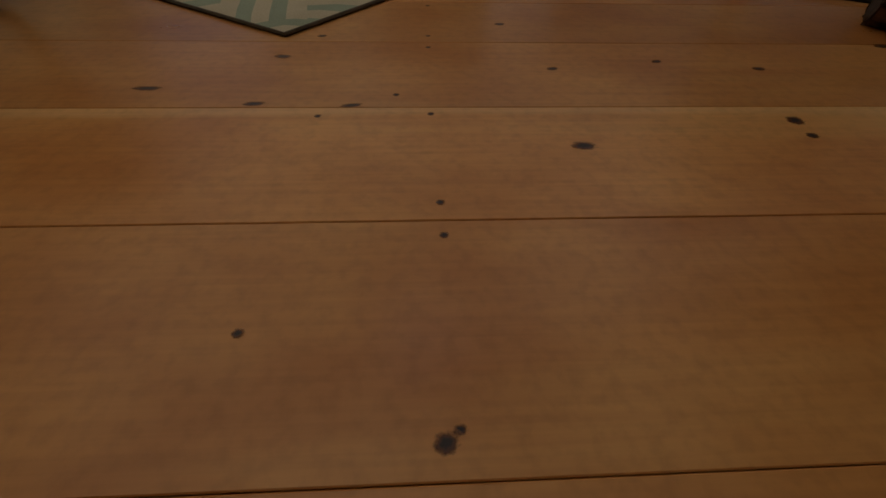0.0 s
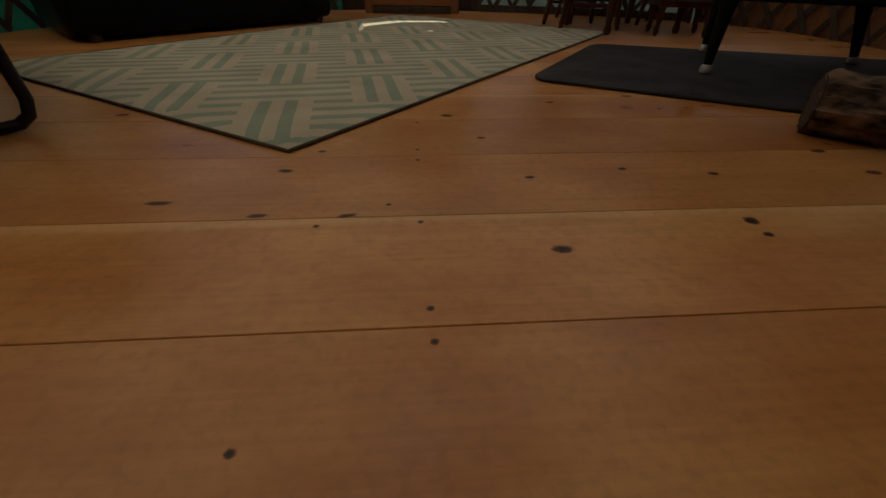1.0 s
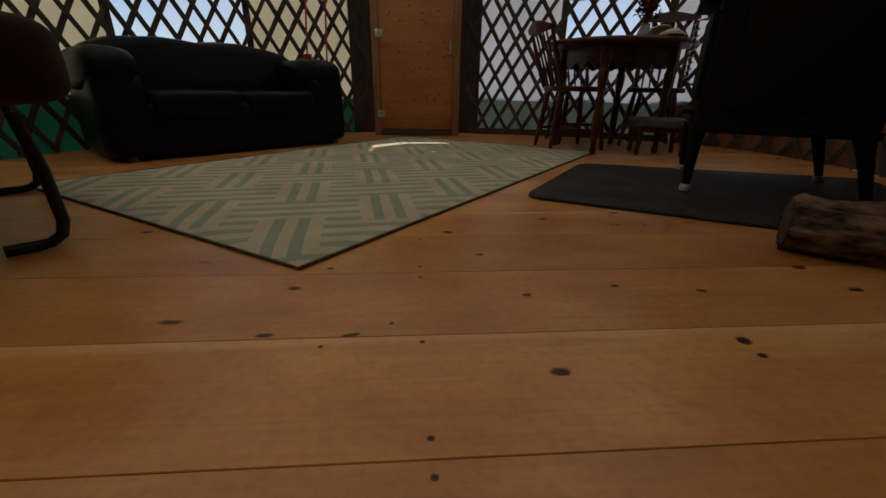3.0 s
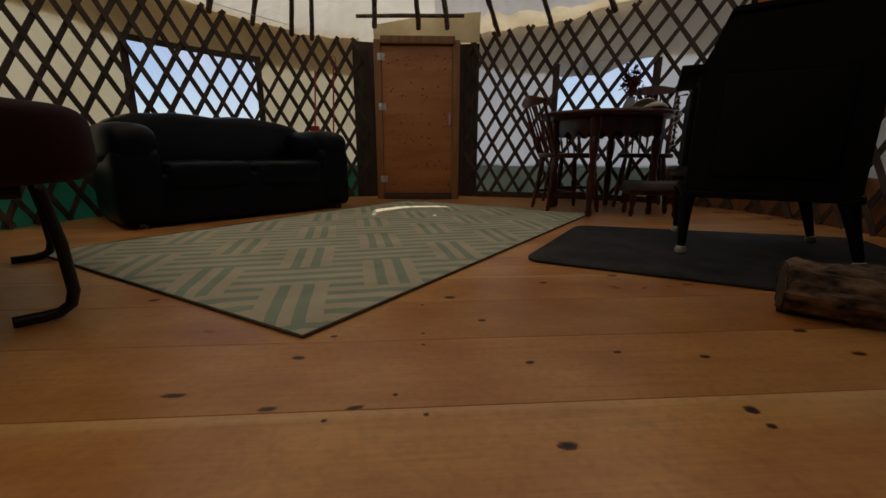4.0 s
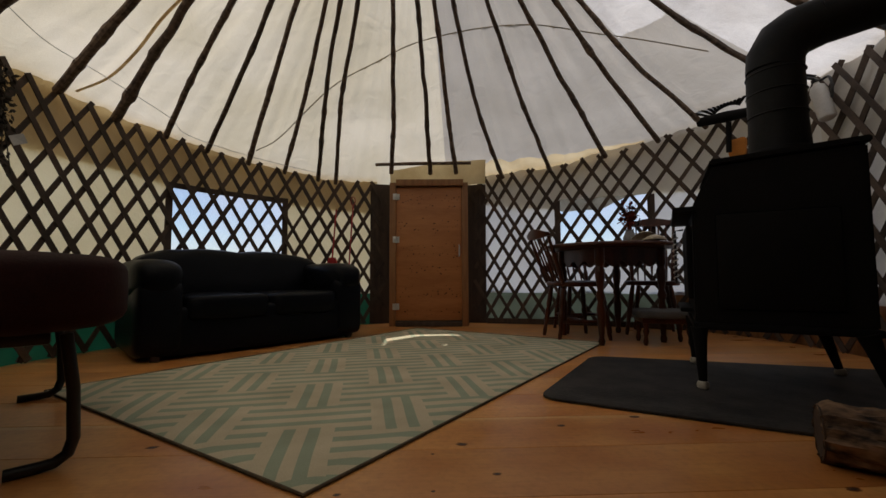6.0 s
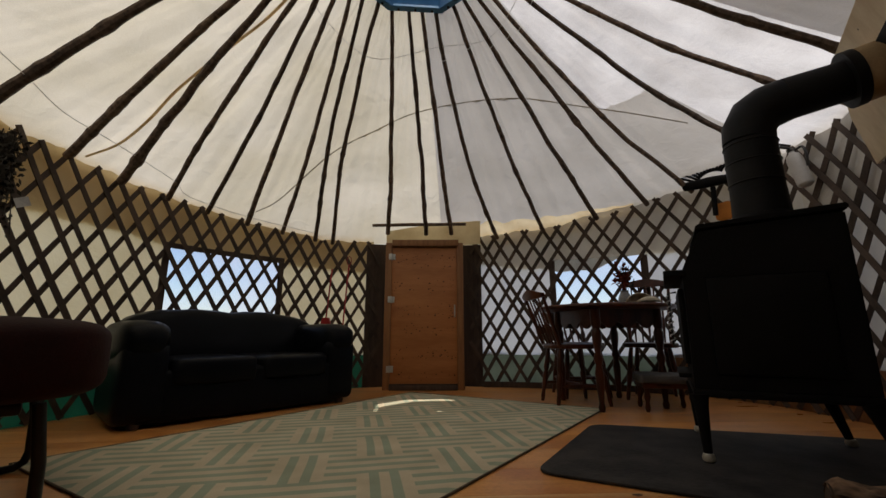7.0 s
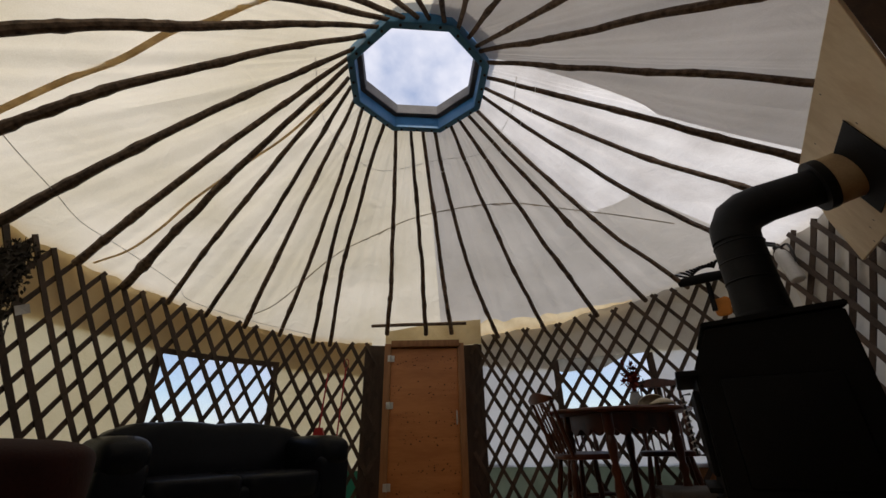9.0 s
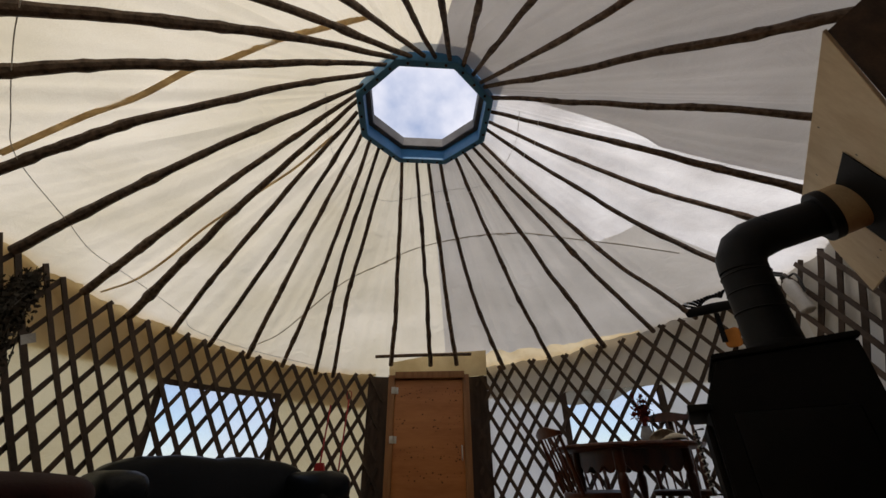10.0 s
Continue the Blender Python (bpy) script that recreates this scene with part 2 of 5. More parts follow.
M_CARD = mat("pale_card", (0.45, 0.44, 0.42), 0.7)


def knot_material():
    m = bpy.data.materials.new("pine_knot")
    m.use_nodes = True
    n, l = m.node_tree.nodes, m.node_tree.links
    b = n["Principled BSDF"]
    b.inputs["Roughness"].default_value = 0.42
    tc, ln, nz, ad = n.new("ShaderNodeTexCoord"), n.new("ShaderNodeVectorMath"), n.new("ShaderNodeTexNoise"), n.new("ShaderNodeMath")
    ln.operation, ad.operation = "LENGTH", "MULTIPLY_ADD"
    l.new(tc.outputs["Object"], ln.inputs[0])
    nz.inputs["Scale"].default_value = 2.6
    l.new(tc.outputs["Object"], nz.inputs["Vector"])
    l.new(nz.outputs["Fac"], ad.inputs[0])
    ad.inputs[1].default_value = 0.55
    l.new(ln.outputs["Value"], ad.inputs[2])
    c, a = n.new("ShaderNodeValToRGB"), n.new("ShaderNodeValToRGB")
    c.color_ramp.elements[0].color, c.color_ramp.elements[0].position = (0.016, 0.005, 0.003, 1), 0.52
    c.color_ramp.elements[1].color, c.color_ramp.elements[1].position = (0.22, 0.065, 0.018, 1), 0.86
    a.color_ramp.elements[0].color, a.color_ramp.elements[0].position = (1, 1, 1, 1), 0.66
    a.color_ramp.elements[1].color, a.color_ramp.elements[1].position = (0, 0, 0, 1), 1.08
    l.new(ad.outputs[0], c.inputs[0])
    l.new(ad.outputs[0], a.inputs[0])
    l.new(c.outputs[0], b.inputs["Base Color"])
    l.new(a.outputs[0], b.inputs["Alpha"])
    return m


def rug_material():
    """Cream rug woven with sage stripes in a basket pattern, on the rug's own metres (UV)."""
    m = bpy.data.materials.new("woven_rug")
    m.use_nodes = True
    n, l = m.node_tree.nodes, m.node_tree.links
    b = n["Principled BSDF"]
    b.inputs["Roughness"].default_value, b.inputs["Specular IOR Level"].default_value = 0.95, 0.1

    def math_(op, x, y=None):
        q = n.new("ShaderNodeMath")
        q.operation = op
        for i, v in enumerate((x, y)):
            if v is None:
                continue
            if isinstance(v, (int, float)):
                q.inputs[i].default_value = v
            else:
                l.new(v, q.inputs[i])
        return q.outputs[0]

    tc, sp = n.new("ShaderNodeTexCoord"), n.new("ShaderNodeSeparateXYZ")
    l.new(tc.outputs["UV"], sp.inputs[0])
    # bands of two stripes run along b, staggered by half a repeat; bars run across between them
    a_ = math_("DIVIDE", math_("SUBTRACT", math_("MULTIPLY", math_("SUBTRACT", sp.outputs[1], sp.outputs[0]), 0.7071), 0.05), 0.30)
    b_ = math_("MULTIPLY", math_("ADD", sp.outputs[0], sp.outputs[1]), 0.7071)
    col = math_("FLOOR", math_("ADD", a_, 100.5))
    fa = math_("SUBTRACT", math_("ADD", a_, 100.0), col)
    odd = math_("MODULO", col, 2.0)
    fb = math_("FRACT", math_("ADD", math_("DIVIDE", math_("SUBTRACT", b_, 0.07), 0.57), math_("ADD", math_("MULTIPLY", odd, 0.5), 10.0)))
    band = math_("LESS_THAN", math_("ABSOLUTE", fa), 0.235)
    upright = math_("MULTIPLY", band, math_("LESS_THAN", fb, 0.60))
    lines = math_("LESS_THAN", math_("ABSOLUTE", math_("SUBTRACT", math_("ABSOLUTE", fa), 0.118)), 0.057)
    bars = math_("LESS_THAN", math_("FRACT", math_("ADD", math_("DIVIDE", b_, 0.0814), 0.52)), 0.47)
    rim = math_("GREATER_THAN", math_("ABSOLUTE", math_("SUBTRACT", math_("ABSOLUTE", fa), 0.275)), math_("MULTIPLY", math_("LESS_THAN", fb, 0.60), 0.04))
    fac = math_("ADD", math_("MULTIPLY", upright, lines), math_("MULTIPLY", math_("SUBTRACT", 1.0, upright), math_("MULTIPLY", bars, rim)))
    nz = n.new("ShaderNodeTexNoise")
    nz.inputs["Scale"].default_value, nz.inputs["Detail"].default_value = 5, 6
    wv = n.new("ShaderNodeTexNoise")
    wv.inputs["Scale"].default_value, wv.inputs["Detail"].default_value = 260, 3
    for q in (nz, wv):
        l.new(tc.outputs["UV"], q.inputs["Vector"])
    c = n.new("ShaderNodeMixRGB")
    c.inputs[1].default_value, c.inputs[2].default_value = (0.64, 0.555, 0.395, 1), (0.375, 0.425, 0.315, 1)
    l.new(fac, c.inputs[0])
    d = n.new("ShaderNodeMixRGB")
    d.blend_type = "MULTIPLY"
    rp = n.new("ShaderNodeValToRGB")
    rp.color_ramp.elements[0].color, rp.color_ramp.elements[1].color = (0.62, 0.6, 0.56, 1), (1, 1, 1, 1)
    rp.color_ramp.elements[0].position, rp.color_ramp.elements[1].position = 0.3, 0.65
    l.new(math_("ADD", math_("MULTIPLY", nz.outputs["Fac"], 0.6), math_("MULTIPLY", wv.outputs["Fac"], 0.4)), rp.inputs[0])
    d.inputs[0].default_value = 0.8
    l.new(c.outputs[0], d.inputs[1])
    l.new(rp.outputs[0], d.inputs[2])
    l.new(d.outputs[0], b.inputs["Base Color"])
    bp = n.new("ShaderNodeBump")
    bp.inputs["Strength"].default_value, bp.inputs["Distance"].default_value = 0.6, 0.003
    l.new(wv.outputs["Fac"], bp.inputs["Height"])
    l.new(bp.outputs[0], b.inputs["Normal"])
    return m


def vinyl_material():
    m = bpy.data.materials.new("clear_vinyl")
    m.use_nodes = True
    n, l = m.node_tree.nodes, m.node_tree.links
    t, g, x = n.new("ShaderNodeBsdfTransparent"), n.new("ShaderNodeBsdfGlossy"), n.new("ShaderNodeMixShader")
    t.inputs[0].default_value = (0.60, 0.66, 0.76, 1)
    g.inputs["Roughness"].default_value = 0.08
    x.inputs[0].default_value = 0.05
    l.new(t.outputs[0], x.inputs[1])
    l.new(g.outputs[0], x.inputs[2])
    l.new(x.outputs[0], n["Material Output"].inputs["Surface"])
    return m


M_KNOT, M_RUG, M_VINYL = knot_material(), rug_material(), vinyl_material()


# ---- mesh helpers ----
def mesh_of(name, bm, material, smooth=True):
    me = bpy.data.meshes.new(name)
    bmesh.ops.recalc_face_normals(bm, faces=bm.faces)
    bm.to_mesh(me)
    bm.free()
    me.materials.append(material)
    if smooth:
        me.shade_smooth()
        me.set_sharp_from_angle(angle=radians(38))
    return me


def part(name, bm, material, parent=None, label="", smooth=True):
    ob = new(name, mesh_of(name, bm, material, smooth))
    if parent:
        ob.parent = parent
    if label:
        ob["label"] = label
    return ob


def base(name, m, label, category, group="", kind=""):
    ob = new(name)
    ob.empty_display_size = 0.1
    ob.matrix_world = m
    return tagged(ob, label, category, group, kind)


def box(bm, size, centre, bevel=0.0, seg=2, m=None):
    r = bmesh.ops.create_cube(bm, size=1.0, matrix=(m or Matrix()) @ Matrix.Translation(centre) @ Matrix.Diagonal((*size, 1)))
    if bevel:
        es = list({e for v in r["verts"] for e in v.link_edges})
        bmesh.ops.bevel(bm, geom=es, offset=bevel, segments=seg, affect="EDGES", profile=0.6)
    return bm


def new_box(size, centre, bevel=0.0, seg=2):
    return box(bmesh.new(), size, centre, bevel, seg)


def tube(pts, radii, n=10, bm=None, closed=False, caps=True, flat=1.0):
    """A tube along pts with a radius at each."""
    bm = bm or bmesh.new()
    pts = [Vector(p) for p in pts]
    if isinstance(radii, (int, float)):
        radii = [radii] * len(pts)
    rings, up = [], None
    for i, p in enumerate(pts):
        a, b = pts[max(i - 1, 0)], pts[min(i + 1, len(pts) - 1)]
        if closed:
            a, b = pts[i - 1], pts[(i + 1) % len(pts)]
        d = (b - a).normalized()
        if up is None:
            up = d.cross(Vector((0, 0, 1)) if abs(d.z) < 0.9 else Vector((1, 0, 0))).normalized()
        up = (up - d * up.dot(d)).normalized()
        side = d.cross(up)
        rings.append([bm.verts.new(p + radii[i] * (math.cos(t) * up + flat * math.sin(t) * side)) for t in (2 * math.pi * k / n for k in range(n))])
    for i in range(len(rings) - (0 if closed else 1)):
        r, s = rings[i], rings[(i + 1) % len(rings)]
        for k in range(n):
            bm.faces.new((r[k], r[(k + 1) % n], s[(k + 1) % n], s[k]))
    if caps and not closed:
        bm.faces.new(rings[0])
        bm.faces.new(list(reversed(rings[-1])))
    return bm


def lathe(profile, n=16, bm=None, centre=(0, 0, 0)):
    """Turned about z: profile of (radius, z)."""
    bm = bm or bmesh.new()
    c = Vector(centre)
    rings = [[bm.verts.new(c + Vector((r * math.cos(2 * math.pi * k / n), r * math.sin(2 * math.pi * k / n), z))) for k in range(n)] for r, z in profile]
    for r, s in zip(rings, rings[1:]):
        for k in range(n):
            bm.faces.new((r[k], r[(k + 1) % n], s[(k + 1) % n], s[k]))
    bm.faces.new(list(reversed(rings[0])))
    bm.faces.new(rings[-1])
    return bm


def turned(p, q, profile, n=12, bm=None):
    """A turned stick from p to q: profile of (radius, share of the length)."""
    p, q = Vector(p), Vector(q)
    return tube([p.lerp(q, s) for r, s in profile], [r for r, s in profile], n, bm)


def cushion(size, centre, e=0.35, n=28, wrinkle=0.0, seed=0, bm=None):
    """A stuffed block: a superellipsoid of that size."""
    bm = bm or bmesh.new()

    def sg(v, k):
        return math.copysign(abs(v) ** k, v)

    rows = []
    for i in range(n // 2 + 1):
        th = -math.pi / 2 + math.pi * i / (n // 2)
        row = []
        for j in range(n):
            ph = 2 * math.pi * j / n
            v = Vector((sg(math.cos(th), e) * sg(math.cos(ph), e), sg(math.cos(th), e) * sg(math.sin(ph), e), sg(math.sin(th), e)))
            v = Vector(centre) + Vector((v.x * size[0] / 2, v.y * size[1] / 2, v.z * size[2] / 2))
            if wrinkle:
                v += wrinkle * noise.noise_vector(v * 7 + Vector((seed, seed, 0)))
            row.append(bm.verts.new(v))
        rows.append(row)
    for r, s in zip(rows, rows[1:]):
        for j in range(n):
            bm.faces.new((r[j], r[(j + 1) % n], s[(j + 1) % n], s[j]))
    bmesh.ops.remove_doubles(bm, verts=bm.verts, dist=0.0005)
    return bm


def slab(outline, z0, z1, bevel=0.0, seg=2):
    """A plate with that outline (x, y), from z0 to z1."""
    bm = bmesh.new()
    lo = [bm.verts.new((x, y, z0)) for x, y in outline]
    f = bm.faces.new(lo)
    r = bmesh.ops.extrude_face_region(bm, geom=[f])
    vs = [g for g in r["geom"] if isinstance(g, bmesh.types.BMVert)]
    bmesh.ops.translate(bm, verts=vs, vec=(0, 0, z1 - z0))
    if bevel:
        es = [e for e in bm.edges if abs(e.verts[0].co.z - e.verts[1].co.z) < 1e-6]
        bmesh.ops.bevel(bm, geom=es, offset=bevel, segments=seg, affect="EDGES", profile=0.5)
    return bm


def grid_sheet(us, vs, fn, skip=None):
    """A sheet: fn(u, v) at each u, v; skip(u middle, v middle) leaves a hole."""
    bm = bmesh.new()
    g = [[bm.verts.new(fn(u, v)) for v in vs] for u in us]
    for i in range(len(us) - 1):
        for j in range(len(vs) - 1):
            if skip and skip((us[i] + us[i + 1]) / 2, (vs[j] + vs[j + 1]) / 2):
                continue
            bm.faces.new((g[i][j], g[i + 1][j], g[i + 1][j + 1], g[i][j + 1]))
    loose = [v for v in bm.verts if not v.link_faces]
    bmesh.ops.delete(bm, geom=loose, context="VERTS")
    return bm


def span(a, b, step, extra=()):
    n = max(1, round((b - a) / step))
    return sorted({round(a + (b - a) * i / n, 4) for i in range(n + 1)} | {round(x, 4) for x in extra if a < x < b})


# ---- ground and floor ----
g = bmesh.new()
bmesh.ops.create_circle(g, cap_ends=True, segments=64, radius=2500, matrix=Matrix.Translation((CX, CY, -0.45)))
tagged(part("ground", g, M_GRASS), "dry straw-coloured meadow ground round the yurt", "ground", kind="structure")

BOARD_ANGLE = radians(11.5)
U, V = Vector((math.cos(BOARD_ANGLE), math.sin(BOARD_ANGLE), 0)), Vector((-math.sin(BOARD_ANGLE), math.cos(BOARD_ANGLE), 0))


def inside(p, margin=0.04):
    d = p - Vector((CX, CY, 0))
    return math.hypot(d.x, d.y) < wall_r(math.degrees(math.atan2(d.x, d.y))) + margin


ring = [at(a, wall_r(a) + 0.10, 0) for a in range(0, 360, 5)]
deck = slab([(p.x, p.y) for p in ring], -0.2, -0.032)
floor = tagged(part("floor", deck, M_SEAM, smooth=False), "varnished wide pine board floor with dark knots", "floor", kind="structure")

EDGES = [0.0155, 0.284, 0.546, 0.813, 1.069, 1.318]
v = 1.318
while v < 4.6:
    v += random.choice((0.245, 0.262, 0.255))
    EDGES.append(v)
v = 0.0155
while v > -1.4:
    v -= random.choice((0.25, 0.262))
    EDGES.insert(0, v)


def chord(v0):
    """The stretch along a board's run that lies inside the wall."""
    ss = [s / 50 for s in range(-220, 221) if inside(U * (s / 50) + V * v0)]
    return (ss[0], ss[-1]) if ss else None


def board(v0, v1, e0, e1, sap):
    """A board between v0 and v1; e0, e1: its ends along the run at either edge."""
    bm = bmesh.new()
    gap, h = 0.0006, 0.032
    ns = 12
    prof = [(v0 + gap, -h), (v0 + gap, -0.0012), (v0 + gap + 0.0012, 0.0), (v1 - gap - 0.0012, 0.0), (v1 - gap, -0.0012), (v1 - gap, -h)]
    rows = []
    for i in range(ns + 1):
        row = []
        for w, z in prof:
            f = (w - v0) / (v1 - v0)
            s0, s1 = e0[0] + (e1[0] - e0[0]) * f, e0[1] + (e1[1] - e0[1]) * f
            row.append(bm.verts.new((s0 + (s1 - s0) * i / ns, w, z)))
        rows.append(row)
    for r, t in zip(rows, rows[1:]):
        for k in range(len(prof) - 1):
            bm.faces.new((r[k], r[k + 1], t[k + 1], t[k]))
    bm.faces.new(rows[0])
    bm.faces.new(list(reversed(rows[-1])))
    uv = bm.loops.layers.uv.new("UVMap")
    for f in bm.faces:
        for lp in f.loops:
            lp[uv].uv = (lp.vert.co.x, (lp.vert.co.y - v0) / (v1 - v0) * (1.0 if sap else 0.8))
    ob = part("floor_board", bm, M_PINE, floor, smooth=False)
    ob.matrix_world = Matrix.Rotation(BOARD_ANGLE, 4, "Z")
    return ob


BOARDS = []
for v0, v1 in zip(EDGES, EDGES[1:]):
    c0, c1 = chord(v0 + 0.004), chord(v1 - 0.004)
    if c0 and c1:
        BOARDS.append((v0, v1, board(v0, v1, c0, c1, v0 in (0.284, 1.069))))

# knots and plugged nail holes: x, y, half length along the board, half width
KNOTS = [(0.283, 0.500, 22, 12), (0.149, 0.073, 12, 10), (0.158, 0.084, 7, 5), (0.621, 0.637, 17, 15), (0.628, 0.594, 12, 9), (-0.258, 0.702, 19, 10),
         (-0.419, 0.537, 30, 9), (-0.226, 0.523, 22, 8), (-0.075, 0.548, 22, 7), (0.245, 0.752, 14, 8), (0.134, 0.964, 15, 9), (0.446, 0.827, 13, 8),
         (0.635, 0.833, 16, 9), (0.335, 1.320, 18, 11), (0.598, 1.442, 24, 13), (0.028, 1.127, 22, 14), (0.946, 1.012, 24, 13), (0.992, 0.896, 22, 12),
         (-0.855, 0.975, 22, 12), (-0.222, 0.814, 12, 8)]
PLUGS = [(0.101, 0.342), (0.114, 0.288), (0.053, 0.546), (-0.014, 0.596), (0.002, 0.802), (-0.009, 0.861), (-0.045, 1.051), (-0.115, 0.506), (-0.048, 0.134)]
knot_disc = bmesh.new()
bmesh.ops.create_circle(knot_disc, cap_ends=True, segments=20, radius=1.0)
knot_mesh = mesh_of("knot", knot_disc, M_KNOT, False)


def knot(x, y, a, b):
    w = Vector((x, y, 0)).dot(V)
    for v0, v1, ob in BOARDS:
        if v0 <= w < v1:
            k = new("knot", knot_mesh)
            k.parent = ob
            k.matrix_parent_inverse = ob.matrix_world.inverted()
            k.matrix_basis = pose(x, y, 0.0006, 0, 0, 11.5 + random.uniform(-12, 12)) @ Matrix.Diagonal((a, b, 1, 1))
            return


for x, y, a, b in KNOTS:
    knot(x, y, a * 0.00125, b * 0.00125)
for x, y in PLUGS:
    knot(x, y, 0.0085, 0.0075)

# ---- canvas walls ----
WIN_L = (-68.0, -45.4, 0.66, 1.20)
WIN_R = (22.3, 39.5, 0.62, 1.26)
DOOR_A = (-24.0, 5.0)


def in_win(a, z):
    return any(w[0] < a < w[1] and w[2] < z < w[3] for w in (WIN_L, WIN_R))


def cloth(a, z, off=0.035, ripple=0.02):
    r = wall_r(a) + off + ripple * noise.noise(Vector((a * 0.16, z * 1.3, off * 40))) + 0.006 * math.sin(radians(a) * 46)
    return at(a, r, z)


def wall_sheet(name, material, a0, a1, z0, ztop, label, off=0.035):
    """Cloth from a0 to a1 degrees; ztop is a height or the rim."""
    us = span(a0, a1, 1.6, WIN_L[:2] + WIN_R[:2])
    top = (lambda a: rim_z(a) + 0.085) if ztop == "rim" else (lambda a: ztop + 0.012 * math.sin(a * 0.31))
    levels = sorted({z0, WIN_L[2], WIN_L[3], WIN_R[2], WIN_R[3], 1.22} | set(span(z0, 1.2, 0.14)))
    levels = [z for z in levels if z >= z0 and (ztop == "rim" or z < ztop - 0.03)]

    def fn(a, k):
        z = levels[int(k)] if k < len(levels) else top(a)
        return cloth(a, z, off)

    def skip(a, k):
        i = int(k)
        z = (levels[i] + (levels[i + 1] if i + 1 < len(levels) else top(a))) / 2
        return in_win(a, z)

    bm = grid_sheet(us, list(range(len(levels) + 1)), fn, skip)
    return tagged(part(name, bm, material), label, "wall", kind="structure")


wall_sheet("wall_west", M_WALLCREAM, -104, DOOR_A[0] + 1, 0.31, "rim", "cream canvas wall cloth behind the lattice, glowing with daylight")
wall_sheet("wall_east", M_WALLWHITE, DOOR_A[1] - 1, 66, 0.31, "rim", "white canvas wall cloth behind the lattice, glowing with daylight")
# same white cloth, shaded through its material towards the back
wall_sheet("wall_east_lined", M_DIMWHITE, 66, 90, 0.31, "rim", "white canvas wall cloth beyond the stove, dimmed in the material")
# out of view; darkened so that near sides of the furniture stay dim
wall_sheet("wall_south", M_BACKWALL, 90, 256, -0.1, "rim", "unseen back wall, made dark and opaque to dim the foreground")
wall_sheet("wall_base_west", M_GREEN, -104, DOOR_A[0] + 1, -0.1, 0.33, "green tarpaulin strip along the foot of the wall", 0.045)
wall_sheet("wall_base_boards", M_FRAME, 43, 90, -0.1, 0.33, "low brown boarding along the foot of the wall behind the stove", 0.045)
wall_sheet("wall_base_east", M_SAGE, DOOR_A[1] - 1, 43, -0.1, 0.33, "pale green tarpaulin strip along the foot of the wall", 0.045)


def valance(name, a0, a1, material, label):
    """The roof's skirt, hanging outside the wall cloth: a second layer."""
    us, ks = span(a0, a1, 1.2), [0, 1, 2, 3]

    def fn(a, k):
        low = float(np.interp(a, [-75, -68, -45, -24, 5, 20, 24, 31, 35, 40, 48, 70], [1.25, 1.205, 1.185, 1.14, 1.24, 1.17, 1.13, 1.15, 1.24, 1.27, 1.22, 1.3]))
        low += 0.022 * noise.noise(Vector((a * 0.5, 3, 0))) * (0.2 if WIN_L[0] - 2 < a < WIN_L[1] + 2 else 1.0)
        return cloth(a, low + (rim_z(a) + 0.095 - low) * k / 3, 0.06 + 0.012 * k / 3, 0.02)

    return tagged(part(name, grid_sheet(us, ks, fn), material), label, "canvas", kind="structure")


valance("trim_valance_west", -180, DOOR_A[0], M_TAN, "tan canvas skirt hanging over the wall top")
valance("trim_valance_east", DOOR_A[1], 180, M_SKIRT, "beige canvas skirt hanging over the wall top")


def strip(a0, a1, z0, z1, r_off, thick):
    """A curved batten on the wall between two angles and heights."""
    us = span(a0, a1, 1.0)
    bm = bmesh.new()
    rows = []
    for a in us:
        r = wall_r(a) + r_off
        rows.append([bm.verts.new(at(a, r, z0)), bm.verts.new(at(a, r, z1)), bm.verts.new(at(a, r + thick, z1)), bm.verts.new(at(a, r + thick, z0))])
    for p, q in zip(rows, rows[1:]):
        for k in range(4):
            bm.faces.new((p[k], p[(k + 1) % 4], q[(k + 1) % 4], q[k]))
    bm.faces.new(rows[0])
    bm.faces.new(list(reversed(rows[-1])))
    return bm


def window(name, w, label, head=True):
    a0, a1, z0, z1 = w
    mid = (a0 + a1) / 2
    ob = base(name, Matrix.Translation(at(mid, wall_r(mid), z0)), label, "window", kind="structure")
    inv = ob.matrix_world.inverted()
    d = 0.9
    for n_, q in (("window_frame", (a0 - d, a1 + d, z1 - 0.012, z1 + 0.03)), ("window_frame", (a0 - d, a1 + d, z0 - 0.03, z0 + 0.012)),
                  ("window_frame", (a0 - d, a0 + 0.3, z0 + 0.013, z1 - 0.013)), ("window_frame", (a1 - 0.3, a1 + d, z0 + 0.013, z1 - 0.013))):
        if q[2] == z1 - 0.012 and not head:
            continue
        p = part(n_, strip(*q, 0.012, 0.012), M_DARKWOOD, ob)
        p.matrix_parent_inverse = inv
    us = span(a0, a1, 1.2)
    pane = part("pane", grid_sheet(us, [z0, (z0 + z1) / 2, z1], lambda a, z: at(a, wall_r(a) + 0.04, z)), M_VINYL, ob, "clear vinyl pane")
    pane.matrix_parent_inverse = inv
    pane.visible_shadow = False
    return ob


window("window_1", WIN_L, "clear vinyl window in the canvas, dark border, blue sky beyond")
window("window_2", WIN_R, "clear vinyl window under the canvas skirt, dark border, blue sky beyond", False)

# ---- lattice ----
lattice = base("wall_lattice", Matrix.Translation((CX, CY, 0)), "crossed wooden lath lattice lining the canvas wall", "lattice", kind="structure")
STEP, HALF_H = 3.85, 0.134     # degrees between tips, height of half a diamond


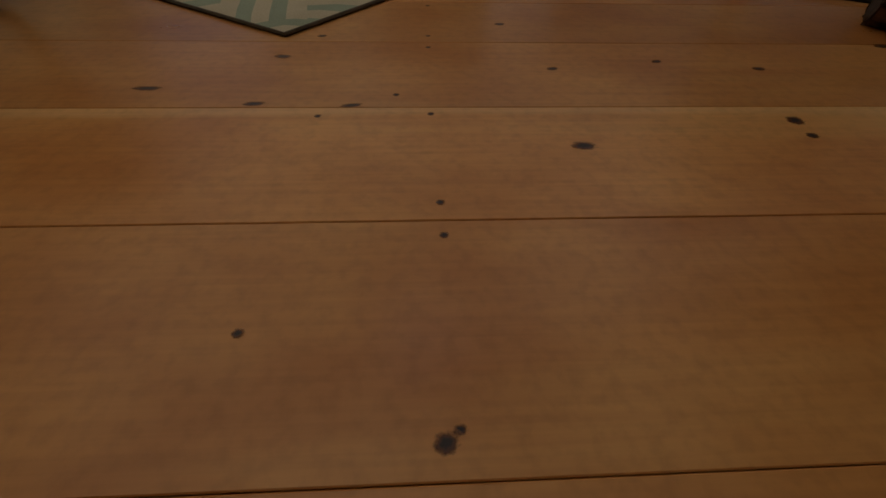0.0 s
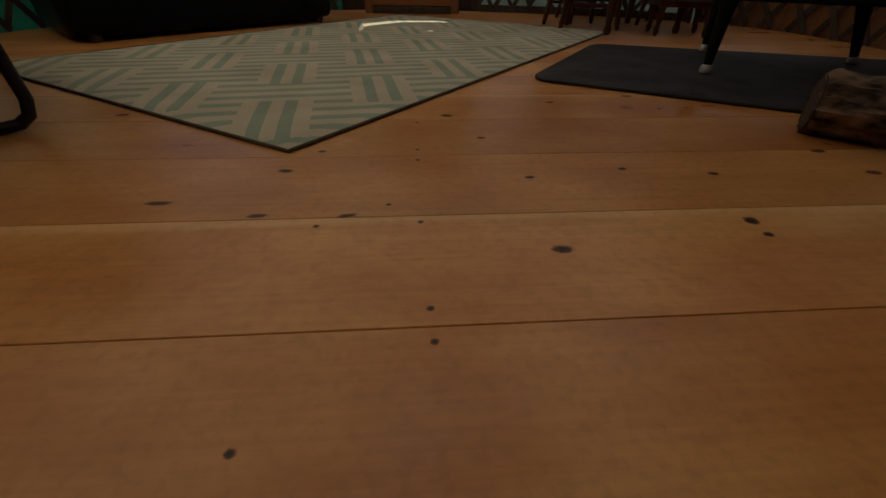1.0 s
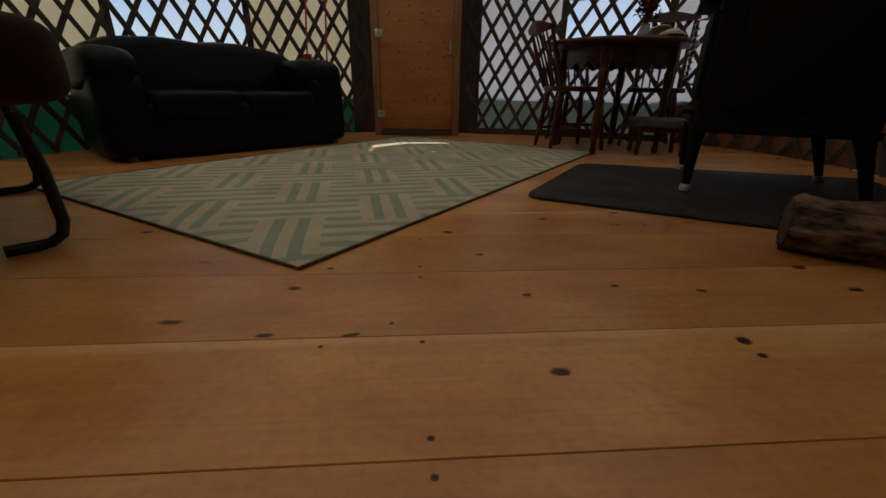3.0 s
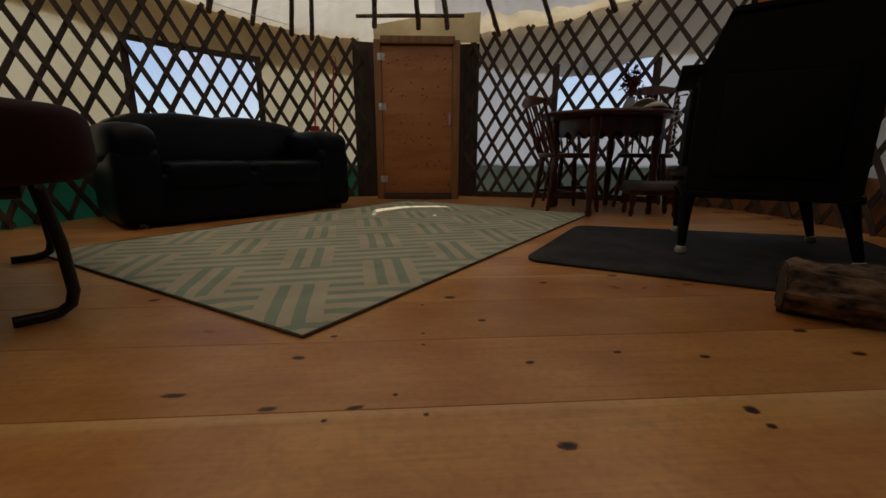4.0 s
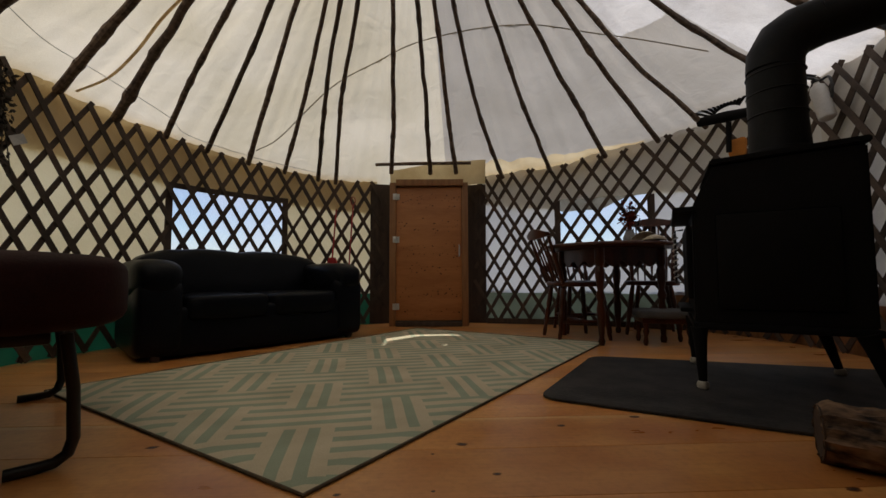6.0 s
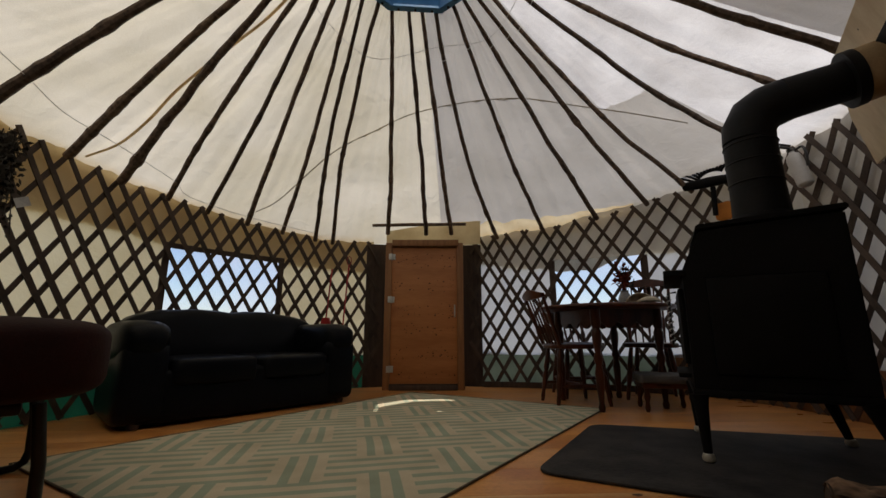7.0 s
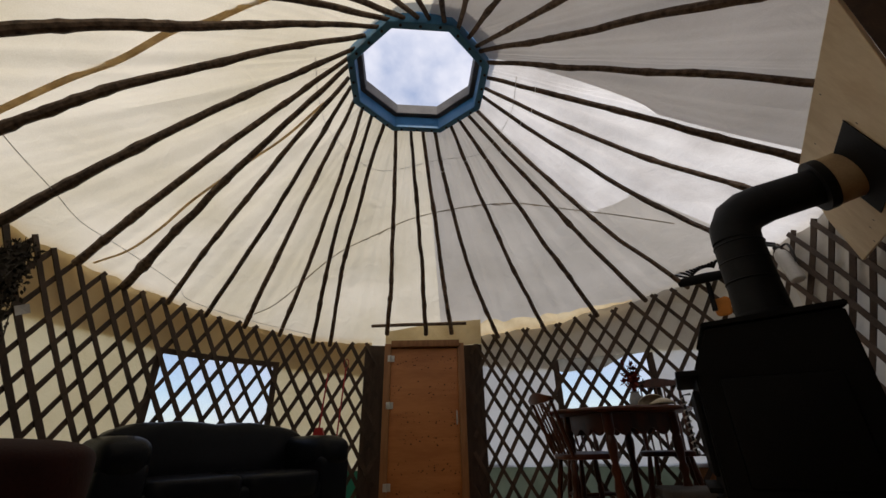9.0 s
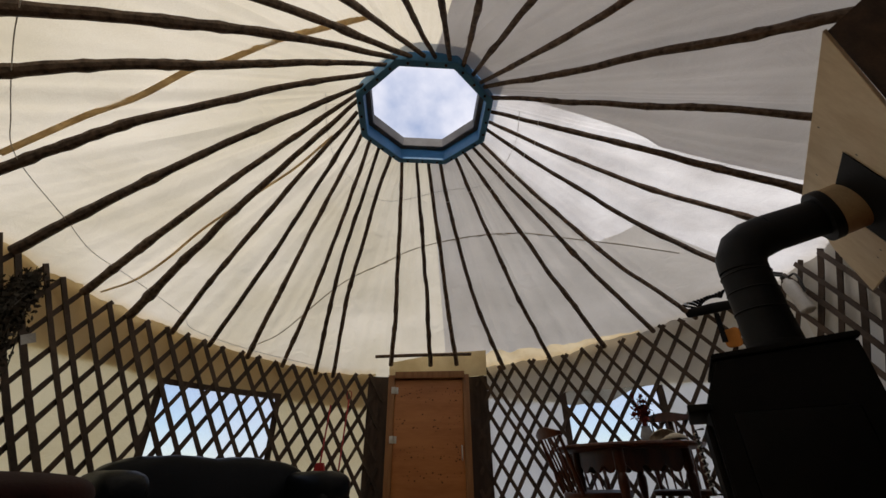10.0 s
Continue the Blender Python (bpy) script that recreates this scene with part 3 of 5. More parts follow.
def lath(tip, lean):
    """One lath from its tip on the rim down to the floor, leaning to one side (+1 or -1)."""
    pts = []
    z, a = rim_z(tip) + random.uniform(-0.01, 0.02), tip + random.uniform(-0.5, 0.5)
    zt, tip0 = z, a
    top_, n_ = zt + random.uniform(0.005, 0.03), 17
    drift = random.uniform(-0.25, 0.25)
    for i in range(n_ + 1):
        z = top_ * (1 - i / n_) + 0.01 * i / n_
        a = tip0 - lean * STEP / 2 * (zt - z) / HALF_H + drift * math.sin(i / n_ * 3.1)
        if not DOOR_A[0] + 3.6 < a < DOOR_A[1] - 3.8:
            pts.append((a, z))
    if len(pts) < 3:
        return
    off = 0.0 if lean > 0 else -0.0115
    w, t = 0.0165 * random.uniform(0.88, 1.12), 0.0045
    bm = bmesh.new()
    rows = []
    for a, z in pts:
        r = wall_r(a) + off
        c = at(a, r, z)
        tang = (at(a + 0.5, r, 0) - at(a - 0.5, r, 0)).normalized()
        d = Vector((0, 0, -HALF_H)) - tang * lean * (r * radians(STEP / 2))
        d.normalize()
        rad = (at(a, 1, 0) - at(a, 0, 0)).normalized()
        side = d.cross(rad).normalized()
        ww = w * (1 + 0.1 * noise.noise(c * 9))
        rows.append([bm.verts.new(c + side * sx * ww + rad * sy * t) for sx, sy in ((-1, -1), (1, -1), (1, 1), (-1, 1))])
    for p, q in zip(rows, rows[1:]):
        for k in range(4):
            bm.faces.new((p[k], p[(k + 1) % 4], q[(k + 1) % 4], q[k]))
    bm.faces.new(rows[0])
    bm.faces.new(list(reversed(rows[-1])))
    ob = part("lath", bm, M_LATH, lattice, smooth=False)
    ob.matrix_parent_inverse = lattice.matrix_world.inverted()


tips = []
a = DOOR_A[1] - 0.4
while a < 336:
    tips.append(a)
    a += STEP
for b in tips:
    lath((b + 180) % 360 - 180, 1)
    lath((b + 180) % 360 - 180, -1)
# laths whose tips would fall over the door: only what shows beside it
while a < 366:
    lath((a + 180) % 360 - 180, 1)
    lath((a + 180) % 360 - 180, -1)
    a += STEP

# ---- crown ring ----
crown = base("crown_ring", Matrix.Translation((CX, CY, RING_Z)), "blue-painted octagonal wooden crown ring open to the sky", "roof ring")


def octagon(r_in, r_out, z0, z1, bevel=0.004):
    bm = bmesh.new()
    rows = []
    for k in range(8):
        t = radians(9.5 + 45 * k)
        rows.append([bm.verts.new((r * math.sin(t), r * math.cos(t), z)) for r, z in ((r_in, z0), (r_out, z0), (r_out, z1), (r_in, z1))])
    for k in range(8):
        p, q = rows[k], rows[(k + 1) % 8]
        for j in range(4):
            bm.faces.new((p[j], p[(j + 1) % 4], q[(j + 1) % 4], q[j]))
    bmesh.ops.bevel(bm, geom=list(bm.edges), offset=bevel, segments=1, affect="EDGES")
    return bm


part("lower_ring", octagon(0.432, 0.482, -0.045, 0.06), M_BLUE, crown, "blue-painted lower ring")
part("upper_ring", octagon(0.395, 0.47, 0.0605, 0.15), mat("grey_ring_wood", (0.13, 0.12, 0.11), 0.7, (0.08, 0.07, 0.065), 8), crown, "weathered grey upper ring")
bolt_mesh = mesh_of("bolt", lathe([(0.009, 0), (0.009, 0.006), (0.005, 0.009)], 8), M_STEEL)
for k in range(24):
    t = 9.5 + 7.5 + 15 * k
    rr = 0.461 * math.cos(radians(22.5)) / math.cos(radians((t - 9.5) % 45 - 22.5))
    b = new("bolt", bolt_mesh)
    b.parent = crown
    b.matrix_basis = pose(rr * math.sin(radians(t)), rr * math.cos(radians(t)), -0.045, 180)
# unseen lid and posts, added to block all but a sliver of sun
cover = octagon(0.02, 0.452, 0.60, 0.625)
bmesh.ops.translate(cover, verts=cover.verts, vec=(0.122, -0.332, 0))
part("cover", cover, M_DARKWOOD, crown, "unseen lid added above the ring to trim the sun patch")
for p, q in (((0.40, -0.22, 0.14), (0.44, -0.34, 0.60)), ((-0.14, -0.42, 0.14), (-0.12, -0.56, 0.60)), ((0.22, -0.40, 0.14), (0.26, -0.62, 0.60))):
    part("cover_post", tube([p, q], 0.012, 8), M_POLE, crown)
flap = tube([(0.20, -0.40, 0.155), (0.29, -0.30, 0.15), (0.36, -0.19, 0.155), (0.39, -0.08, 0.155)], [0.012, 0.02, 0.015, 0.008], 8)
part("tied_flap", flap, M_WHITE, crown, "bunched white canvas edge")

# ---- roof poles: angle at the rim, angle at the ring, sideways bow in metres ----
POLES = [(-134.5, -172.3, -0.083), (-126.2, -161, -0.039), (-110.6, -147.6, -0.094), (-98.7, -133.5, -0.039), (-86.8, -126, -0.022), (-78.2, -115.8, -0.032),
         (-70, -104, -0.03), (-62.2, -94.9, 0.015), (-53.8, -82.7, -0.006), (-45.8, -70.9, 0.028), (-37.9, -58.7, -0.036), (-33.6, -45, -0.05),
         (-19.9, -33.4, 0.017), (-9, -18.7, 0.006), (-1.8, -7.2, -0.006), (9.6, 3.9, -0.071), (20.9, 20.2, -0.034), (32.3, 30.3, -0.013),
         (41.8, 40.6, -0.019), (49.6, 50.4, -0.079), (64.2, 65.5, -0.099), (78.8, 74, -0.113), (86.2, 85.3, 0.009), (101.5, 100.6, 0.006),
         (118.1, 111.8, -0.013), (136, 117, -0.049), (148.5, 127.1, 0), (160.5, 138, 0.017), (172.3, 149.3, 0), (182.7, 161, 0.007),
         (198.1, 169, 0), (-149.5, -181, 0)]


def pole(a_rim, a_ring, bow, seed):
    rnd = random.Random(seed)
    over_door = DOOR_A[0] < a_rim < DOOR_A[1]
    q = at(a_ring, RING_R - 0.015, RING_Z - 0.01)
    rw = wall_r(a_rim) - 0.03
    if over_door:
        q2 = at(a_rim, 2.03, 1.50)
    else:
        q2 = at(a_rim, rw, rim_z(a_rim) - 0.015)
    n_ = 52
    side = (q2 - q).cross(Vector((0, 0, 1))).normalized()
    up = side.cross((q2 - q).normalized())
    ph, fr, am = rnd.uniform(0, 50), rnd.uniform(1.2, 2.2), rnd.uniform(0.004, 0.010)
    knots_ = [rnd.uniform(0.1, 0.95) for _ in range(6)]
    r0, r1 = rnd.uniform(0.0115, 0.014), rnd.uniform(0.019, 0.025)
    if a_rim < -74:
        r1 *= 1.25
    pts, rad = [], []
    for i in range(n_ + 1):
        s = i / n_
        w = math.sin(math.pi * s) ** 0.6
        o = side * am * noise.noise(Vector((s * fr * 2.2 + ph, ph, 0))) * 1.6 * w + up * 0.016 * noise.noise(Vector((s * fr * 2 + ph, 0, 9))) * w
        o += side * 0.0055 * noise.noise(Vector((s * 13 + ph, ph, 5))) + up * 0.004 * noise.noise(Vector((s * 11 + ph, 3, ph)))
        pts.append(q.lerp(q2, s) + o + side * bow * math.sin(math.pi * s))
        k = sum(math.exp(-((s - c) / 0.013) ** 2) for c in knots_)
        rad.append((r0 + (r1 - r0) * s ** 0.8) * (1 + 0.22 * k + 0.12 * noise.noise(Vector((s * 26, ph, 2)))))
    ob = part("roof_pole", tube(pts, rad, 9), M_POLE)
    tagged(ob, "brown peeled sapling roof pole, bent and knotty", "roof pole", "roof poles round the crown")
    if 2 < a_rim < 100:
        i = rnd.choice((7, 8, 9))
        d = (pts[i + 1] - pts[i]).normalized()
        x = d.cross(Vector((0, 0, 1))).normalized()
        y = d.cross(x)
        loop = [pts[i] + d * 0.004 * (t % 3) + (x * math.cos(t * 0.785) + y * math.sin(t * 0.785)) * (rad[i] + 0.003) for t in range(8)]
        part("tie", tube(loop, 0.0028, 6, closed=True), M_STRING, ob, "white string tie")


for i, (p, q, bow) in enumerate(POLES):
    pole(p, q, bow, i)

# ---- roof canvas ----
RIMS = sorted(((p + 180) % 360 - 180) for p, q, bow in POLES)


def canvas(a, k, lift=0.03):
    """Roof cloth at a degrees, k from 0 at the crown to 1 at the rim and on to the hem; it sags between the poles."""
    i = max([j for j, r in enumerate(RIMS) if r <= a], default=-1)
    lo = RIMS[i] if i >= 0 else RIMS[-1] - 360
    hi = RIMS[i + 1] if i + 1 < len(RIMS) else RIMS[0] + 360
    f = (a - lo) / max(hi - lo, 1e-3)
    sag = math.sin(math.pi * f) * min(0.045, 0.0022 * (hi - lo))
    r = RING_R - 0.02 + (wall_r(a) + 0.02 - RING_R + 0.02) * k
    z = roof_z(a, r) + lift - sag * math.sin(math.pi * min(k, 1.0)) * 0.9
    z += 0.014 * noise.noise(Vector((a * 0.11, k * 5, 4))) + 0.020 * (0.25 + k) * noise.noise(Vector((a * 0.48, k * 1.2, 1))) + 0.004 * noise.noise(Vector((a * 1.4, k * 4, 6)))
    z += 0.035 * k * k
    if k > 0.999:
        z = roof_z(a, wall_r(a)) + 0.055 - 0.015 * abs(math.sin(math.pi * f)) + 0.012 * noise.noise(Vector((a * 0.7, 0, 0)))
    if k > 1.001:
        return at(a, wall_r(a) + 0.13, rim_z(a) - 0.05)
    return at(a, r, z)


KS = [i / 28 for i in range(29)] + [1.05]


def roof(name, material, a0, a1, label, k0=0.0, k1=1.05):
    ks = [k for k in KS if k0 - 1e-6 <= k <= k1 + 1e-6]
    return tagged(part(name, grid_sheet(span(a0, a1, 0.6), ks, canvas), material), label, "roof canvas", kind="structure")


roof("roof_south", M_CREAM, 160.5, 180, "cream canvas roof above the poles")
roof("roof_west", M_CREAM, -180, -5, "cream canvas roof glowing with sunlight above the poles")


def hem_k(a):
    """Where the white cloth ends above the rim beside the door and the cream hem below it begins."""
    return 1.0 - 0.085 * float(np.interp(a, [-5, 3, 20, 34, 38], [0.0, 1.0, 0.75, 0.25, 0.0])) * (1 + 0.12 * math.sin(a * 0.9))


upper = grid_sheet(span(-5, 39, 0.6), [i / 30 for i in range(31)], lambda a, v: canvas(a, v * min(hem_k(a), 0.998)))
tagged(part("roof_north_east", upper, M_WHITE), "white canvas roof above the poles", "roof canvas", kind="structure")
lower = grid_sheet(span(-5, 39, 0.6), [0, 0.5, 0.999, 1], lambda a, v: canvas(a, min(hem_k(a), 0.998) * (1 - v) + 1.05 * v if v == 1 else min(hem_k(a), 0.998) * (1 - v) + 0.998 * v))
tagged(part("roof_north_east_hem", lower, M_HEM), "cream hem cloth below the white roof canvas", "roof canvas", kind="structure")


def pole_a(i, k):
    """The angle at which pole i crosses the way from crown (k = 0) to rim (k = 1)."""
    a_rim, a_ring, bow = POLES[i]
    q, q2 = at(a_ring, RING_R - 0.015, 0), at(a_rim, wall_r(a_rim) - 0.03, 0)
    side = (q2 - q).cross(Vector((0, 0, 1))).normalized()
    p = q.lerp(q2, min(k, 1.0)) + side * bow * math.sin(math.pi * min(k, 1.0)) - Vector((CX, CY, 0))
    return math.degrees(math.atan2(p.x, p.y))


def panel(name, material, lo, hi, ks, label):
    """A strip of roof cloth between two lines lo(k), hi(k) that run from crown to rim."""
    bm = grid_sheet([i / 24 for i in range(25)], ks, lambda u, k: canvas(lo(k) + u * (hi(k) - lo(k)), k))
    tagged(part(name, bm, material), label, "roof canvas", kind="structure")


def edge_a(k):
    """Where the sun-glare cloth ends beside the dimmed cloth, narrowing away from the crown."""
    return pole_a(22, k) + (pole_a(23, k) - pole_a(22, k)) * 0.95 * max(0.0, 1 - k / 0.5 + 0.10 * math.sin(k * 23) * (0.5 - k)) ** 0.75 * (k < 0.5)


P19, P20, P22, P23 = (functools.partial(pole_a, i) for i in (19, 20, 22, 23))
panel("roof_north_east_fill", M_WHITE, lambda k: 39.0, P19, KS, "white canvas roof beside the pole")
# panels of brighter cloth draw the sun-glare patch; its edges follow the poles
panel("roof_east", M_SUNLIT, P19, P20, KS[:16], "white canvas near the crown, sun glare put into the cloth")
panel("roof_east_low", M_WHITE, P19, P20, KS[15:], "white canvas roof below the stitched seam")
panel("roof_east_bright", M_SUNLIT, P20, P22, KS, "white canvas roof panel above the poles, sun glare put into the cloth")
panel("roof_south_east_bright", M_SUNLIT, P22, edge_a, KS[:16], "wedge of sun glare put into the white canvas near the crown")
# from here round to the back the roof's dimness sits in the cloth
panel("roof_south_east_low", M_DIMWHITE, edge_a, P23, KS, "off-white canvas roof beside the bright wedge, dimmed in the material")
panel("roof_south_east_fill", M_DIMWHITE, P23, lambda k: max(P23(k), 104.0), KS, "off-white canvas roof beside the pole, dimmed in the material")
roof("roof_south_east", M_DIMWHITE, 104, 160.5, "off-white canvas roof above the poles, dimmed in the material")


# ---- door ----
door_m = pose(-0.965, 3.745, 0, 0, 0, 8.6)
door = base("door_1", door_m, "closed orange plywood door in a pine frame", "door", kind="structure")
W, H = 0.772, 1.412
part("leaf", new_box((W - 0.1255, 0.035, H - 0.10), (W / 2, 0.03, (H - 0.10) / 2 + 0.055), 0.003), M_DOOR, door, "knotty orange plywood leaf")
part("jamb", new_box((0.062, 0.075, H), (0.031, 0.03, H / 2), 0.004), M_FRAME, door)
part("jamb", new_box((0.062, 0.075, H), (W - 0.031, 0.03, H / 2), 0.004), M_FRAME, door)
part("head", new_box((W - 0.126, 0.075, 0.035), (W / 2, 0.03, H - 0.018), 0.003), M_FRAME, door)
part("lintel", new_box((0.66, 0.03, 0.062), (W / 2 + 0.01, -0.024, H - 0.006), 0.005), M_FRAME, door, "short pine lintel board")
part("backing", new_box((W + 0.02, 0.012, H), (W / 2, 0.075, H / 2 + 0.001)), M_DARKWOOD, door)
part("threshold", new_box((W - 0.126, 0.10, 0.05), (W / 2, 0.02, 0.025), 0.006), M_DARKWOOD, door)
for z in (1.27, 0.845, 0.19):
    h = new_box((0.026, 0.006, 0.06), (0.046, -0.0105, z), 0.001)
    box(h, (0.028, 0.006, 0.06), (0.082, 0.0095, z), 0.001)
    hb = tube([(0.065, -0.010, z - 0.032), (0.065, -0.010, z + 0.032)], 0.006, 8, h)
    part("hinge", hb, M_CHROME, door, "white metal hinge")
hd = tube([(W - 0.088, 0.012, 0.68), (W - 0.088, -0.03, 0.69), (W - 0.088, -0.03, 0.78), (W - 0.088, 0.012, 0.79)], 0.007, 8)
part("handle", hd, M_CHROME, door, "white pull handle")
for k in range(170):
    kx, kz = random.uniform(0.08, W - 0.08), random.choice((1.26, 1.2, 1.0, 0.95, 0.78, 0.72, 0.56, 0.35, 0.3, 0.14)) + random.gauss(0, 0.028)
    q = new("knot", knot_mesh)
    q.parent = door.children[0]
    s = random.choice((0.004, 0.005, 0.006, 0.007, 0.010))
    q.matrix_basis = pose(kx, 0.0118, kz, 90) @ Matrix.Diagonal((s * 1.35, s, 1, 1))


def side_board(name, a0, a1, label):
    return tagged(part(name, strip(a0, a1, -0.03, 1.45, 0.012, 0.03), M_DARKWOOD, smooth=False), label, "door post", kind="structure")


tagged(part("baseboard", strip(5.2, 43, 0.0, 0.055, -0.028, 0.012), M_DARKWOOD, smooth=False), "low dark board along the foot of the lattice", "baseboard", kind="structure")
side_board("trim_post_west", -24.6, -19.0, "dark weathered board beside the door frame")
side_board("trim_post_east", -0.2, 5.0, "dark weathered board beside the door frame")
over = grid_sheet(span(-20, 6, 1.0), [0, 1, 2, 3], lambda a, k: at(a, 2.10 + 0.015 * k + 0.004 * math.sin(a), 1.40 + (0.05 + 0.035 * min(1, max(0, (a + 20) / 14))) * k))
tagged(part("trim_over_door", over, M_HEM), "tan canvas flap over the door", "canvas", kind="structure")
bar = tube([(-0.13, -0.07, 1.575), (0.25, -0.065, 1.585), (W + 0.03, -0.06, 1.59)], [0.015, 0.017, 0.015], 10)
bo = part("crossbar", bar, M_POLE)
bo.matrix_world = door_m
tagged(bo, "thin brown pole tied across above the door", "pole")


# ---- rug ----
RUG_O = Vector((-0.293, 0.793, 0))
RUG_U, RUG_V = Vector((1.075, 2.085, 0)).normalized(), Vector((-1.14, 0.46, 0)).normalized()
RUG_L, RUG_W = 2.50, 1.63


def rug():
    bm = bmesh.new()
    uv = bm.loops.layers.uv.new("UVMap")
    nu, nv = 70, 46
    top = []
    for i in range(nu + 1):
        row = []
        for j in range(nv + 1):
            u, v_ = RUG_L * i / nu, RUG_W * j / nv
            e = min(u, v_, RUG_L - u, RUG_W - v_)
            p = RUG_O + RUG_U * u + RUG_V * v_ + Vector((0, 0, 0.006 + 0.006 * min(1, e / 0.02) + 0.002 * noise.noise(Vector((u * 3, v_ * 3, 0)))))
            p += (RUG_U * noise.noise(Vector((v_ * 4, 0, 7))) + RUG_V * noise.noise(Vector((u * 4, 5, 0)))) * 0.006
            row.append((bm.verts.new(p), u, v_))
        top.append(row)
    for i in range(nu):
        for j in range(nv):
            q = [top[i][j], top[i + 1][j], top[i + 1][j + 1], top[i][j + 1]]
            f = bm.faces.new([x[0] for x in q])
            for lp, x in zip(f.loops, q):
                lp[uv].uv = (x[1], x[2])
    ring_ = [top[i][0][0] for i in range(nu + 1)] + [top[nu][j][0] for j in range(1, nv + 1)] + [top[i][nv][0] for i in range(nu - 1, -1, -1)] + [top[0][j][0] for j in range(nv - 1, 0, -1)]
    low = [bm.verts.new((v_.co.x, v_.co.y, 0.0008)) for v_ in ring_]
    for k in range(len(ring_)):
        bm.faces.new((ring_[k], ring_[(k + 1) % len(ring_)], low[(k + 1) % len(ring_)], low[k]))
    ob = part("rug", bm, M_RUG)
    tagged(ob, "cream rug with sage green basket-weave stripes, dark edge", "rug")
    c = [RUG_O, RUG_O + RUG_U * RUG_L, RUG_O + RUG_U * RUG_L + RUG_V * RUG_W, RUG_O + RUG_V * RUG_W]
    pts = []
    for k in range(4):
        for s in range(24):
            pts.append(c[k].lerp(c[(k + 1) % 4], s / 24) + Vector((0, 0, 0.0052)))
    part("binding", tube(pts, 0.0045, 6, closed=True), M_BINDING, ob, "dark brown bound edge")


rug()

# ---- sofa ----
SOFA = Matrix(((0.579, -0.815, 0, -1.838), (0.815, 0.579, 0, 1.895), (0, 0, 1, 0), (0, 0, 0, 1)))


def sofa():
    L, D = 1.457, 0.82
    ob = base("sofa", SOFA, "dark leather two-seat sofa with rolled arms and arched back", "sofa")
    part("base", cushion((L - 0.06, D - 0.06, 0.30), (L / 2, D / 2, 0.165), 0.14, 32, 0.006), M_LEATHER, ob)
    for k in (0, 1):
        part("seat_cushion", cushion((0.52, 0.62, 0.17), (L / 2 + (k - 0.5) * 0.522, 0.315, 0.292), 0.28, 32, 0.012, k), M_LEATHER, ob)
    bm = cushion((L - 0.06, 0.30, 0.46), (L / 2 - 0.01, 0.655, 0.475), 0.40, 60, 0.010, 3)
    for v_ in bm.verts:
        if v_.co.z > 0.4:
            s = (v_.co.x - L / 2) / (L / 2)
            v_.co.z -= (0.11 * max(0, abs(s) - 0.45) ** 1.5 + 0.02 * (s + 1) / 2 + 0.012 * math.exp(-(s / 0.05) ** 2)) * (v_.co.z - 0.4) / 0.3
            v_.co.y += 0.25 * (v_.co.z - 0.4)
    part("backrest", bm, M_LEATHER, ob)
    for k, x in enumerate((0.11, L - 0.11)):
        bm = cushion((0.25, D - 0.05, 0.46), (x - (0.02 if k == 0 else -0.005), D / 2 - 0.012, 0.25), 0.25, 28, 0.005, 6 + k)
        cushion((0.29, D - 0.03, 0.25), (x - (0.025 if k == 0 else -0.01), D / 2 - 0.015, 0.475), 0.6, 32, 0.008, 8 + k, bm)
        part("arm", bm, M_LEATHER, ob)
    for x, y in ((0.08, 0.08), (L - 0.08, 0.08), (0.08, D - 0.1), (L - 0.08, D - 0.1)):
        part("foot", lathe([(0.025, 0.0), (0.032, 0.02), (0.03, 0.035)], 10, centre=(x, y, 0)), M_DARKWOOD, ob)


sofa()


# ---- upholstered bench on bent tube legs ----
def bench():
    m = Matrix(((-0.806, -0.592, 0, -0.975), (0.592, -0.806, 0, 0.845), (0, 0, 1, 0), (0, 0, 0, 1)))
    ob = base("upholstered_bench", m, "dark maroon upholstered seat on bent black steel tube legs", "bench")
    part("seat", cushion((1.26, 0.80, 0.205), (0.41, 0.29, 0.458), 0.34, 40, 0.008), M_MAROON, ob)
    part("seat_frame", new_box((1.0, 0.5, 0.03), (0.43, 0.30, 0.343), 0.008), M_STEEL, ob)
    for x in (0.0, 0.86):
        leg = [(x, 0.02, 0.345), (x, 0.0, 0.20), (x, -0.005, 0.07), (x, 0.005, 0.034), (x, 0.03, 0.017), (x, 0.06, 0.0145), (x, 0.12, 0.0145)]
        part("leg", tube(leg, 0.0145, 12), M_STEEL, ob)
        part("leg", tube([(x, 0.58, 0.345), (x, 0.60, 0.20), (x, 0.605, 0.07), (x, 0.595, 0.034), (x, 0.57, 0.017), (x, 0.52, 0.0145)], 0.0145, 12), M_STEEL, ob)


bench()


# ---- table and chairs ----
LEG_TURN = [(0.018, 0), (0.024, 0.04), (0.017, 0.08), (0.026, 0.22), (0.03, 0.36), (0.020, 0.44), (0.033, 0.50), (0.02, 0.56), (0.032, 0.68), (0.034, 0.76), (0.024, 0.80), (0.034, 0.84), (0.034, 1.0)]


